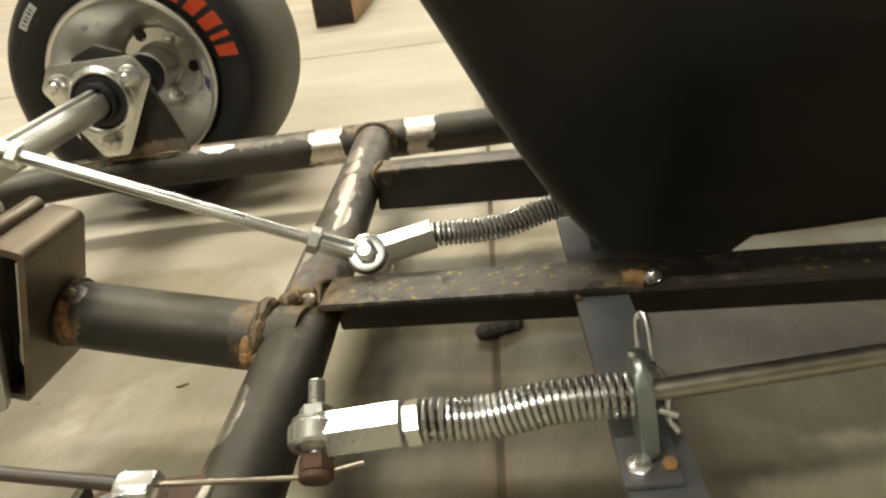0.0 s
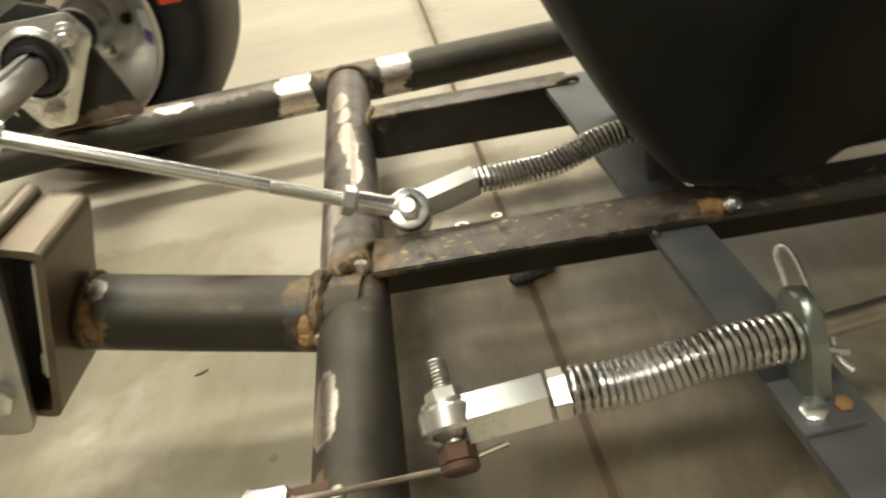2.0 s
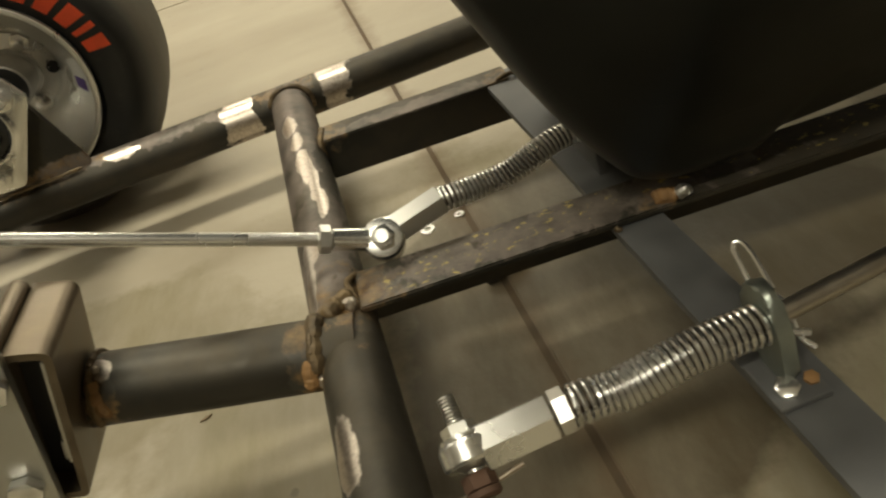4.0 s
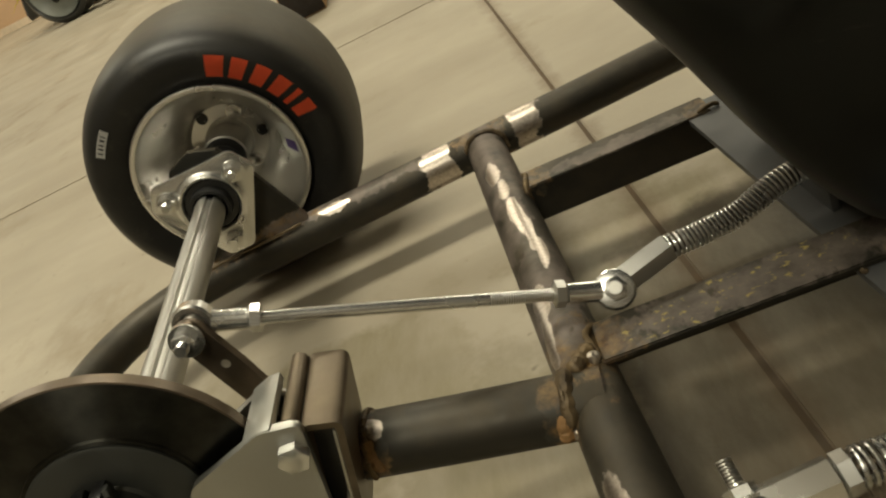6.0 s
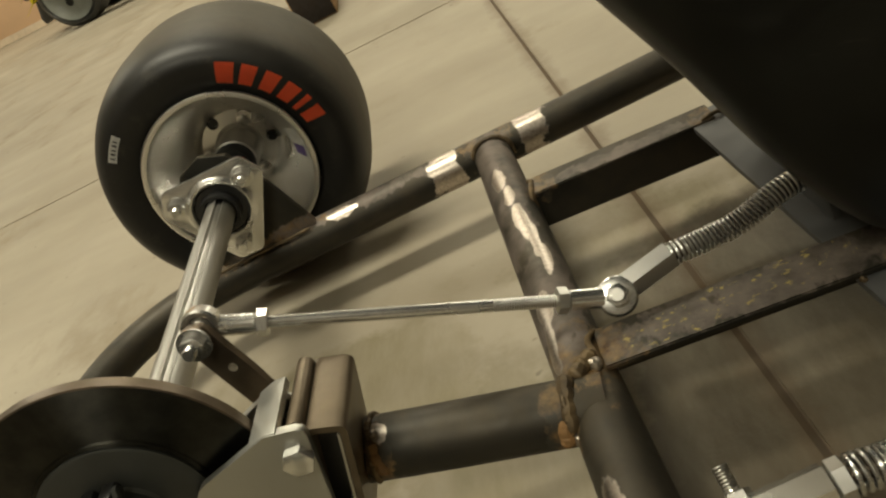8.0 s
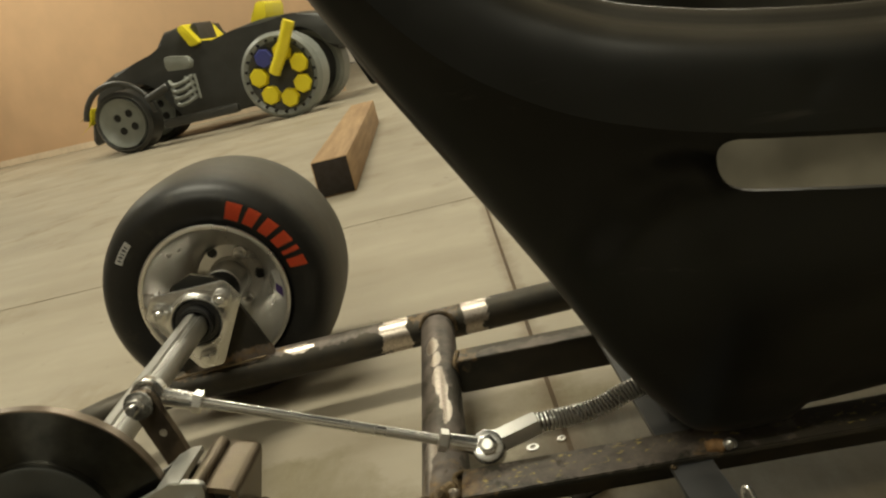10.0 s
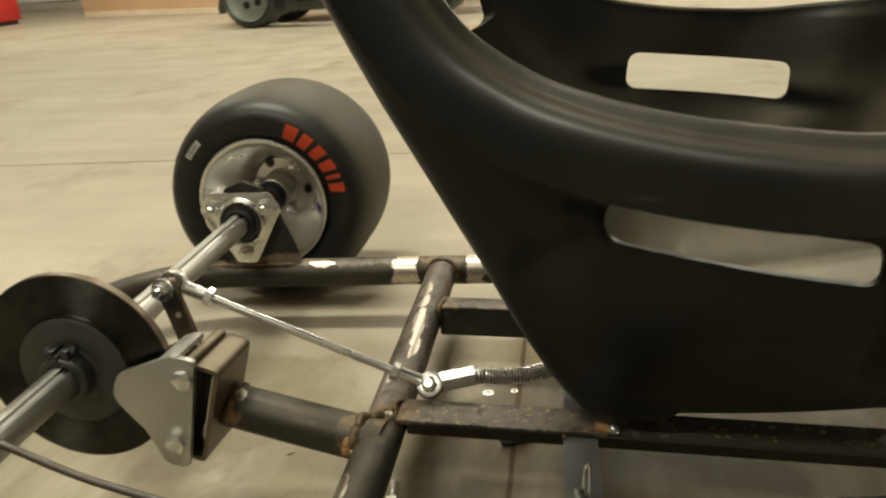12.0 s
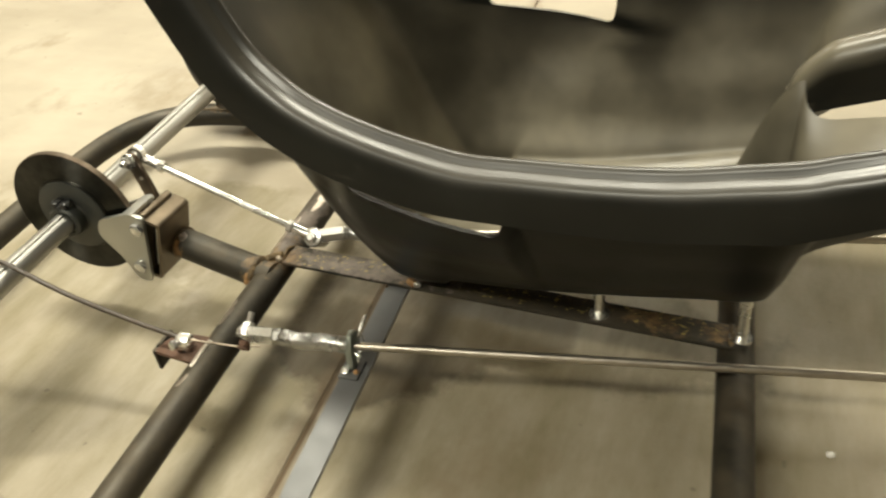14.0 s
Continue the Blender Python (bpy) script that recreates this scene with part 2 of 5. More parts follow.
def seat_plastic():
    m, nt, b = nodes_of("black_moulded_plastic")
    p = place(nt)
    fine = noise_val(nt, p, 700, 3, 0.6)
    dust = noise_val(nt, p, 12, 3, 0.5)
    scr = noise_val(nt, p, 60, 4, 0.6, (0.25, 1.0, 2.5))
    col = mix_col(nt, ramp(nt, dust, 0.40, 0.75), (0.0055, 0.0060, 0.0050), (0.0130, 0.0135, 0.0112))
    col = mix_col(nt, math_node(nt, "MULTIPLY", ramp(nt, scr, 0.66, 0.76), 0.18), col, (0.09, 0.085, 0.07))
    # dust on faces that look up, lightened to paint in overhead light
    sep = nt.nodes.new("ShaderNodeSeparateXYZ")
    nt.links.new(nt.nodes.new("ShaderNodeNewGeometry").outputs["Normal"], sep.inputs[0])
    faces_up = math_node(nt, "MULTIPLY", ramp(nt, sep.outputs["Z"], 0.02, 0.75), ramp(nt, dust, 0.05, 0.75))
    # palest in the hollow of the bowl, where the lit interior is painted
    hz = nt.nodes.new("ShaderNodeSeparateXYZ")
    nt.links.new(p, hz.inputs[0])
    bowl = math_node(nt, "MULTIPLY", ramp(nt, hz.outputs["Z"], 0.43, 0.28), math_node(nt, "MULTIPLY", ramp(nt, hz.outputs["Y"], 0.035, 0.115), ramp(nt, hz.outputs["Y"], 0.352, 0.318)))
    col = mix_col(nt, math_node(nt, "MULTIPLY", faces_up, mix_val(nt, bowl, math_node(nt, "MULTIPLY", ramp(nt, sep.outputs["Z"], 0.30, 0.80), 0.48), 0.95)), col, mix_col(nt, bowl, (0.085, 0.073, 0.055), (0.26, 0.228, 0.160)))
    nt.links.new(col, b.inputs["Base Color"])
    # highlight put on upward rim faces through gloss; side walls keep their duller grain
    rim_highlight = math_node(nt, "MULTIPLY", ramp(nt, sep.outputs["Z"], 0.28, 0.72), ramp(nt, hz.outputs["Z"], 0.30, 0.33))
    nt.links.new(mix_val(nt, rim_highlight, mix_val(nt, bowl, 0.22, 0.36), 0.44), b.inputs["Specular IOR Level"])
    nt.links.new(mix_val(nt, rim_highlight, 0.02, 0.06), b.inputs["Coat Weight"])
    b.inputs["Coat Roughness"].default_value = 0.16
    nt.links.new(mix_val(nt, rim_highlight, mix_val(nt, ramp(nt, dust, 0.35, 0.7), 0.32, 0.50), mix_val(nt, ramp(nt, dust, 0.35, 0.7), 0.27, 0.42)), b.inputs["Roughness"])
    bump(nt, b, math_node(nt, "MULTIPLY_ADD", fine, 0.35, scr), 0.08, 0.0005)
    return m


def wood(name, light, dark, axis):
    m, nt, b = nodes_of(name)
    tc = nt.nodes.new("ShaderNodeTexCoord").outputs["Object"]
    st = [22.0, 22.0, 22.0]
    st[axis] = 1.6
    g = noise_val(nt, tc, 2.2, 6, 0.65, tuple(st))
    w = noise_val(nt, tc, 4.0, 3)
    col = mix_col(nt, ramp(nt, g, 0.32, 0.68), dark, light)
    col = mix_col(nt, math_node(nt, "MULTIPLY", ramp(nt, w, 0.5, 0.75), 0.4), col, dark)
    nt.links.new(col, b.inputs["Base Color"])
    b.inputs["Roughness"].default_value = 0.72
    bump(nt, b, g, 0.3, 0.002)
    return m


STEEL = raw_steel()
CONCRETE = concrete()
DISC = brushed_disc()
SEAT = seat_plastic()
JOINT = simple("dirty_joint", (0.088, 0.060, 0.034), 0.9, vary=0.4, scale=40)
ZINC = simple("zinc_plate", (0.76, 0.76, 0.74), 0.25, 0.92, 0.05, 40, 0.03, 0.0002)
ZINC_DULL = simple("dull_zinc", (0.56, 0.55, 0.52), 0.38, 1.0, 0.08, 60, 0.04, 0.0002)
SHAFT = simple("axle_steel", (0.43, 0.425, 0.40), 0.44, 1.0, 0.06, 30, 0.03, 0.0002)
HUBGREY = simple("dark_grey_hub_steel", (0.055, 0.057, 0.052), 0.45, 0.5, 0.2, 60, 0.1, 0.0003)
SPRING = simple("spring_wire_steel", (0.66, 0.66, 0.65), 0.27, 0.97, 0.06, 40, 0.0)
LIGHTHOLE = simple("pale_hole_fill", (0.30, 0.265, 0.21), 0.6, 0.2, 0.1, 80, 0.0)
CAST = simple("cast_alloy", (0.52, 0.52, 0.49), 0.42, 0.9, 0.08, 50, 0.10, 0.0003)
RIM = simple("polished_rim_alloy", (0.84, 0.825, 0.79), 0.30, 0.92, 0.03, 25, 0.0)
LEVER = simple("brown_lever_steel", (0.15, 0.118, 0.088), 0.38, 0.85, 0.3, 80, 0.2, 0.0004)
BRACKET = simple("brown_bracket_steel", (0.165, 0.130, 0.090), 0.42, 0.72, 0.42, 45, 0.15, 0.0004)
PLATE = simple("grey_strip_steel", (0.138, 0.140, 0.142), 0.55, 0.45, 0.2, 60, 0.15, 0.0004)
WELD = simple("weld_bead", (0.080, 0.060, 0.042), 0.55, 0.5, 0.5, 120, 0.4, 0.0008, (0.235, 0.165, 0.085))
RUSTY = simple("rusted_head", (0.115, 0.066, 0.045), 0.75, 0.3, 0.4, 160, 0.3, 0.0005)
GRIND = simple("ground_weld_metal", (0.42, 0.37, 0.31), 0.38, 0.85, 0.25, 160, 0.3, 0.0005)
ORANGE = simple("orange_rust", (0.26, 0.145, 0.058), 0.75, 0.1, 0.4, 200, 0.4, 0.0006)
DULLROD = simple("dull_rod_steel", (0.42, 0.385, 0.33), 0.38, 0.95, 0.2, 90, 0.15, 0.0003)
BLACK = simple("black_oxide", (0.025, 0.025, 0.024), 0.42, 0.5, 0.3, 120, 0.2, 0.0003)
SPROCKET = simple("grey_green_sprocket", (0.30, 0.33, 0.30), 0.42, 0.85, 0.15, 50, 0.2, 0.0003)
SEAL = simple("bearing_seal", (0.018, 0.018, 0.018), 0.35, 0.0, 0.2, 200, 0.1)


def tyre_rubber(centre, ax):
    """Slick rubber, with tan dust on the tread."""
    m, nt, b = nodes_of("slick_tyre_rubber")
    p = place(nt)
    sub = nt.nodes.new("ShaderNodeVectorMath")
    sub.operation = "SUBTRACT"
    nt.links.new(p, sub.inputs[0])
    sub.inputs[1].default_value = centre
    cr = nt.nodes.new("ShaderNodeVectorMath")
    cr.operation = "CROSS_PRODUCT"
    nt.links.new(sub.outputs[0], cr.inputs[0])
    cr.inputs[1].default_value = ax
    ln = nt.nodes.new("ShaderNodeVectorMath")
    ln.operation = "LENGTH"
    nt.links.new(cr.outputs[0], ln.inputs[0])
    n1 = noise_val(nt, p, 70, 5, 0.65)
    n2 = noise_val(nt, p, 12, 4, 0.6)
    tread = ramp(nt, math_node(nt, "MULTIPLY_ADD", n2, 0.010, ln.outputs["Value"]), 0.1230, 0.1300)
    col = mix_col(nt, ramp(nt, n2, 0.35, 0.7), (0.0075, 0.0075, 0.007), (0.018, 0.017, 0.015))
    col = mix_col(nt, math_node(nt, "MULTIPLY", tread, mix_val(nt, n1, 0.35, 0.9)), col, (0.085, 0.072, 0.048))
    scuff = math_node(nt, "MULTIPLY", ramp(nt, noise_val(nt, p, 38, 5, 0.7), 0.56, 0.72), 0.45)
    col = mix_col(nt, scuff, col, (0.060, 0.052, 0.040))
    nt.links.new(col, b.inputs["Base Color"])
    nt.links.new(mix_val(nt, tread, mix_val(nt, n1, 0.38, 0.52), 0.60), b.inputs["Roughness"])
    b.inputs["Specular IOR Level"].default_value = 0.4
    bump(nt, b, n1, 0.12, 0.0006)
    return m


RED = simple("red_sidewall_paint", (0.95, 0.125, 0.045), 0.5, 0.0, 0.12, 120, 0.1, 0.0002)
PAPER = simple("white_paper_label", (0.80, 0.79, 0.76), 0.6, 0.0, 0.05, 80, 0.0)
INK = simple("dark_print", (0.05, 0.05, 0.05), 0.6, 0.0, 0.1, 80, 0.0)
PURPLE = simple("purple_print", (0.16, 0.10, 0.32), 0.55, 0.0, 0.1, 80, 0.0)
SHEATH = simple("black_cable_sheath", (0.050, 0.036, 0.025), 0.45, 0.0, 0.3, 150, 0.1)
WIRE = simple("bare_steel_wire", (0.34, 0.29, 0.23), 0.4, 0.9, 0.2, 150, 0.0)
CARD = simple("brown_cardboard", (0.60, 0.40, 0.245), 0.85, 0.0, 0.10, 5, 0.1, 0.001)
CARD_EDGE = simple("pale_cardboard_edge", (0.66, 0.54, 0.40), 0.85, 0.0, 0.15, 30, 0.1)
WALL = simple("white_wall_paint", (0.82, 0.80, 0.77), 0.8, 0.0, 0.05, 6, 0.15, 0.001)
DARK_WALL = simple("dark_unseen_wall", (0.19, 0.165, 0.135), 0.75, 0.0, 0.25, 8, 0.2, 0.001)
STEM = simple("concrete_stem_wall", (0.50, 0.455, 0.38), 0.85, 0.0, 0.2, 5, 0.3, 0.003)
CEIL = simple("ceiling_paint", (0.70, 0.69, 0.66), 0.85, 0.0, 0.05, 4, 0.1)
TOY = simple("dark_grey_toy_plastic", (0.040, 0.041, 0.038), 0.42, 0.0, 0.2, 20, 0.1)
TOY_RIM = simple("grey_toy_plastic", (0.22, 0.235, 0.215), 0.40, 0.0, 0.15, 20, 0.1)
YELLOW = simple("yellow_toy_plastic", (0.80, 0.68, 0.03), 0.38, 0.0, 0.08, 20, 0.05)
BLUE = simple("blue_sticker", (0.05, 0.06, 0.25), 0.45, 0.0, 0.1, 20, 0.0)
REDBOX = simple("red_enamel", (0.52, 0.035, 0.03), 0.35, 0.0, 0.1, 10, 0.05)
PAIL = simple("white_pail_plastic", (0.62, 0.60, 0.56), 0.45, 0.0, 0.12, 9, 0.1)
POST_END = simple("dark_sawn_end", (0.017, 0.011, 0.007), 0.85, 0.0, 0.4, 70, 0.5, 0.001)
STUD = wood("stud_timber", (0.52, 0.34, 0.16), (0.36, 0.21, 0.09), 2)
LEAFY = simple("dry_leaf", (0.16, 0.11, 0.06), 0.8, 0.0, 0.2, 90, 0.1)
DEBRIS = simple("dark_debris", (0.03, 0.024, 0.018), 0.8, 0.0, 0.4, 150, 0.4, 0.001)


# ---- building tools ----
def basis(ax, up=(0, 0, 1)):
    z = Vector(ax).normalized()
    x = Vector(up).cross(z)
    if x.length < 1e-4:
        x = Vector((1, 0, 0)).cross(z)
    x.normalize()
    y = z.cross(x)
    return Matrix((x, y, z)).transposed()


def at_axis(origin, ax, up=(0, 0, 1)):
    return Matrix.Translation(origin) @ basis(ax, up).to_4x4()


def link(name, bm, mat, parent=None, label="", smooth=35):
    me = bpy.data.meshes.new(name)
    bmesh.ops.recalc_face_normals(bm, faces=bm.faces)
    bm.to_mesh(me)
    bm.free()
    me.materials.append(mat)
    if smooth:
        me.polygons.foreach_set("use_smooth", [True] * len(me.polygons))
        me.set_sharp_from_angle(angle=radians(smooth))
    ob = new(name, me)
    if parent is not None:
        if parent.parent is not None and parent.parent.parent is not None:
            parent = parent.parent
        ob.parent = parent
        ob.matrix_parent_inverse = BASE.get(parent.name, Matrix.Identity(4)).inverted()
    if label:
        ob["label"] = label
    return ob


part = link
BASE = {}


def thing(name, at, label, category, group="", kind="", parent=None):
    """An Empty at the base of a thing, or of a part that has pieces of its own."""
    ob = new(name)
    ob.empty_display_size = 0.02
    ob.matrix_basis = Matrix.Translation(at)
    BASE[ob.name] = Matrix.Translation(at)
    if parent is None:
        return tagged(ob, label, category, group, kind)
    ob.parent = parent
    ob.matrix_parent_inverse = BASE[parent.name].inverted()
    return tagged(ob, label)


def smooth_path(pts, n):
    """Points along a Catmull-Rom curve through pts."""
    P = [Vector(p) for p in pts]
    P = [2 * P[0] - P[1]] + P + [2 * P[-1] - P[-2]]
    out = []
    for i in range(1, len(P) - 2):
        for k in range(n):
            t = k / n
            a, b, c, d = P[i - 1], P[i], P[i + 1], P[i + 2]
            out.append(0.5 * ((2 * b) + (c - a) * t + (2 * a - 5 * b + 4 * c - d) * t * t + (3 * b - a - 3 * c + d) * t ** 3))
    out.append(P[-2])
    return out


def tube(bm, pts, r, seg=20, caps=True, shape=None):
    """A tube along pts; r a number or one for each point; shape: radius by angle."""
    pts = [Vector(p) for p in pts]
    rings, prev = [], None
    for i, p in enumerate(pts):
        d = (pts[min(i + 1, len(pts) - 1)] - pts[max(i - 1, 0)]).normalized()
        if prev is None:
            ref = Vector((0, 0, 1)) if abs(d.z) < 0.9 else Vector((1, 0, 0))
            u = ref.cross(d).normalized()
        else:
            u = (prev - d * prev.dot(d)).normalized()
        prev = u
        v = d.cross(u)
        rr = r[i] if isinstance(r, (list, tuple)) else r
        ring = []
        for k in range(seg):
            a = 2 * math.pi * k / seg
            q = rr * (shape(a) if shape else 1)
            ring.append(bm.verts.new(p + u * math.cos(a) * q + v * math.sin(a) * q))
        rings.append(ring)
    for A, B in zip(rings, rings[1:]):
        for k in range(seg):
            bm.faces.new((A[k], A[(k + 1) % seg], B[(k + 1) % seg], B[k]))
    if caps:
        bm.faces.new(rings[0][::-1])
        bm.faces.new(rings[-1])
    return bm


def revolve(bm, prof, m, seg=48, closed=False):
    """Turns the profile (radius, height) round the z axis of m."""
    rings = []
    for r, h in prof:
        if r < 1e-6:
            rings.append([bm.verts.new(m @ Vector((0, 0, h)))])
        else:
            rings.append([bm.verts.new(m @ Vector((r * math.cos(2 * math.pi * k / seg), r * math.sin(2 * math.pi * k / seg), h))) for k in range(seg)])
    pairs = list(zip(rings, rings[1:])) + ([(rings[-1], rings[0])] if closed else [])
    for A, B in pairs:
        for k in range(seg):
            q = [A[k % len(A)], A[(k + 1) % len(A)], B[(k + 1) % len(B)], B[k % len(B)]]
            q = list(dict.fromkeys(q))
            if len(q) > 2:
                bm.faces.new(q)
    return bm


def box(bm, size, m, bev=0.0, seg=2):
    tmp = bmesh.new()
    bmesh.ops.create_cube(tmp, size=1.0, matrix=Matrix.Diagonal((*size, 1)))
    if bev:
        bmesh.ops.bevel(tmp, geom=tmp.edges[:], offset=bev, segments=seg, profile=0.5, affect="EDGES")
    tmp.transform(m)
    me = bpy.data.meshes.new("tmp")
    tmp.to_mesh(me)
    tmp.free()
    bm.from_mesh(me)
    bpy.data.meshes.remove(me)
    return bm


def prism(bm, poly, t, m, bev=0.0):
    """A flat outline (x, y) with thickness t along z of m, centred."""
    tmp = bmesh.new()
    lo = [tmp.verts.new((x, y, -t / 2)) for x, y in poly]
    hi = [tmp.verts.new((x, y, t / 2)) for x, y in poly]
    n = len(poly)
    tmp.faces.new(lo[::-1])
    tmp.faces.new(hi)
    for k in range(n):
        tmp.faces.new((lo[k], lo[(k + 1) % n], hi[(k + 1) % n], hi[k]))
    if bev:
        ed = [e for e in tmp.edges if abs(e.verts[0].co.z - e.verts[1].co.z) < 1e-9]
        bmesh.ops.bevel(tmp, geom=ed, offset=bev, segments=2, profile=0.5, affect="EDGES")
    tmp.transform(m)
    me = bpy.data.meshes.new("tmp")
    tmp.to_mesh(me)
    tmp.free()
    bm.from_mesh(me)
    bpy.data.meshes.remove(me)
    return bm


def rounded(corners, n=5):
    """An outline with round corners: (x, y, radius) in order."""
    out, c = [], len(corners)
    for i, (x, y, r) in enumerate(corners):
        p = Vector((x, y))
        a = (Vector(corners[i - 1][:2]) - p).normalized()
        b = (Vector(corners[(i + 1) % c][:2]) - p).normalized()
        half = math.acos(max(-1, min(1, a.dot(b)))) / 2
        d = min(r / math.tan(half), 10)
        s, e = p + a * d, p + b * d
        for k in range(n + 1):
            t = k / n
            q = s * (1 - t) ** 2 + p * 2 * t * (1 - t) + e * t * t
            out.append((q.x, q.y))
    return out


def hexagon(bm, p0, p1, r, up=(0, 0, 1), cham=0.12):
    """A nut or bolt head from p0 to p1 with corner radius r."""
    p0, p1 = Vector(p0), Vector(p1)
    m, L = at_axis(p0, p1 - p0, up), (p1 - p0).length
    c = r * cham
    rings = []
    for rr, h in ((r - c, 0), (r, c * 0.6), (r, L - c * 0.6), (r - c, L)):
        rings.append([bm.verts.new(m @ Vector((rr * math.cos(math.pi * k / 3), rr * math.sin(math.pi * k / 3), h))) for k in range(6)])
    for A, B in zip(rings, rings[1:]):
        for k in range(6):
            bm.faces.new((A[k], A[(k + 1) % 6], B[(k + 1) % 6], B[k]))
    bm.faces.new(rings[0][::-1])
    bm.faces.new(rings[-1])
    return bm


def rod(bm, p0, p1, r, seg=16, bev=0.0):
    p0, p1 = Vector(p0), Vector(p1)
    L = (p1 - p0).length
    b = min(bev or r * 0.12, L * 0.4)
    return revolve(bm, [(0, 0), (r - b, 0), (r, b), (r, L - b), (r - b, L), (0, L)], at_axis(p0, p1 - p0), seg)


def thread(bm, p0, p1, r, pitch=0.0012, seg=14):
    p0, p1 = Vector(p0), Vector(p1)
    L = (p1 - p0).length
    n = max(3, int(L / pitch))
    prof = [(0, 0)]
    for k in range(n):
        prof += [(r * 0.89, L * k / n), (r, L * (k + 0.5) / n)]
    prof += [(r * 0.89, L), (0, L)]
    return revolve(bm, prof, at_axis(p0, p1 - p0), seg)


def spring(bm, pts, r, wire, turns, end=1.6):
    """A coil along a curved line, with close-wound ends."""
    rough = smooth_path(pts, 24)
    run = [0.0]
    for a_, b_ in zip(rough, rough[1:]):
        run.append(run[-1] + (b_ - a_).length)
    pts, k_ = [], 0
    for i in range(121):
        d_ = run[-1] * i / 120
        while k_ < len(run) - 2 and run[k_ + 1] < d_:
            k_ += 1
        pts.append(rough[k_].lerp(rough[k_ + 1], (d_ - run[k_]) / (run[k_ + 1] - run[k_])))
    n = turns * 22
    out = []
    for i in range(n + 1):
        f = i / n
        e = end / turns
        g = f + 0.55 * e * (math.exp(-f / e) * -1 + math.exp(-(1 - f) / e)) * 0.8
        s = max(0, min(1, g)) * (len(pts) - 1)
        k = min(int(s), len(pts) - 2)
        p = pts[k].lerp(pts[k + 1], s - k)
        d = (pts[min(k + 2, len(pts) - 1)] - pts[max(k - 1, 0)]).normalized()
        u = Vector((0, 0, 1)).cross(d).normalized()
        v = d.cross(u)
        a = 2 * math.pi * turns * f
        out.append(p + u * math.cos(a) * r + v * math.sin(a) * r)
    return tube(bm, out, wire, 8)


def bead(bm, pts, r, seed=1):
    """A flattened, uneven line of weld."""
    rnd = random.Random(seed)
    pts = smooth_path(pts, 5)
    out, rad = [], []
    for i, p in enumerate(pts):
        out.append(p + Vector([rnd.uniform(-0.11, 0.11) * r for _ in range(3)]))
        rad.append(r * rnd.uniform(0.84, 1.08) * (0.5 if i in (0, len(pts) - 1) else 1))
    dense = smooth_path(out, 4)
    rr = [rad[min(i // 4, len(rad) - 1)] * (1 - i % 4 / 4) + rad[min(i // 4 + 1, len(rad) - 1)] * (i % 4 / 4) for i in range(len(dense))]
    return tube(bm, dense, rr, 10)


def ring_points(centre, ax, r, n=18, a0=0.0, a1=360.0):
    m = at_axis(centre, ax)
    return [m @ Vector((r * math.cos(radians(a0 + (a1 - a0) * k / n)), r * math.sin(radians(a0 + (a1 - a0) * k / n)), 0)) for k in range(n + 1)]


B = bmesh.new
SKEW = math.tan(radians(4.7))          # the chassis stands a little askew to the seat bars


def axle_at(y):
    return Vector((-0.177 - SKEW * y, y, 0.1365))


def cross_at(y, z=0.0725):
    return Vector((0.0415 - 0.082 * y, y, z))


def rail_at(x, z=0.069):
    return Vector((x, 0.396 + 0.108 * x, z))


AX = Vector((-SKEW, 1, 0)).normalized()     # along the axle, away from the camera's side
FWD = Vector((1, SKEW, 0)).normalized()

# ---- garage ----
floor = part("floor", box(B(), (13.0, 13.0, 0.10), Matrix.Translation((-1.0, 1.9, -0.0424))), JOINT, None, smooth=0)
tagged(floor, "bare stained concrete garage floor with sawn joints", "floor", kind="structure")
GAP = 0.0021


def grid_pt(u, v):
    o = Vector((0.035, 1.175, 0))
    return o + FWD * u + AX * v


us, vs = [-6.6, -3.2, 0.0, 3.2, 6.6], [-6.6, -3.2, 0.0, 3.4, 6.8]
for i in range(4):
    for j in range(4):
        bm = B()
        a, b_, c, d = us[i] + GAP, us[i + 1] - GAP, vs[j] + GAP, vs[j + 1] - GAP
        top = [bm.verts.new(grid_pt(u, v) + Vector((0, 0, h))) for h in (-0.009, 0.009) for u, v in ((a, c), (b_, c), (b_, d), (a, d))]
        bm.faces.new(top[4:])
        for k in range(4):
            bm.faces.new((top[k], top[(k + 1) % 4], top[4 + (k + 1) % 4], top[4 + k]))
        bmesh.ops.bevel(bm, geom=[e for e in bm.edges if e.verts[0].co.z > 0.001 and e.verts[1].co.z > 0.001], offset=0.0011, segments=2, affect="EDGES")
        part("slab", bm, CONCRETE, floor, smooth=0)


def wall(name, x0, y0, x1, y1, label, mat=None, sill=0.50):
    mid, L = Vector(((x0 + x1) / 2, (y0 + y1) / 2, 0)), math.hypot(x1 - x0, y1 - y0)
    turn = math.degrees(math.atan2(y1 - y0, x1 - x0))
    up = part(name, box(B(), (L, 0.12, 2.71 - sill), pose(mid.x, mid.y, (2.71 + sill) / 2, 0, 0, turn)), mat or WALL, None, smooth=0)
    tagged(up, label, "wall", kind="structure")
    part("stem_wall", box(B(), (L, 0.14, sill + 0.002), pose(mid.x, mid.y, sill / 2 - 0.012, 0, 0, turn), 0.006), STEM, up, "bare concrete stem wall", smooth=0)


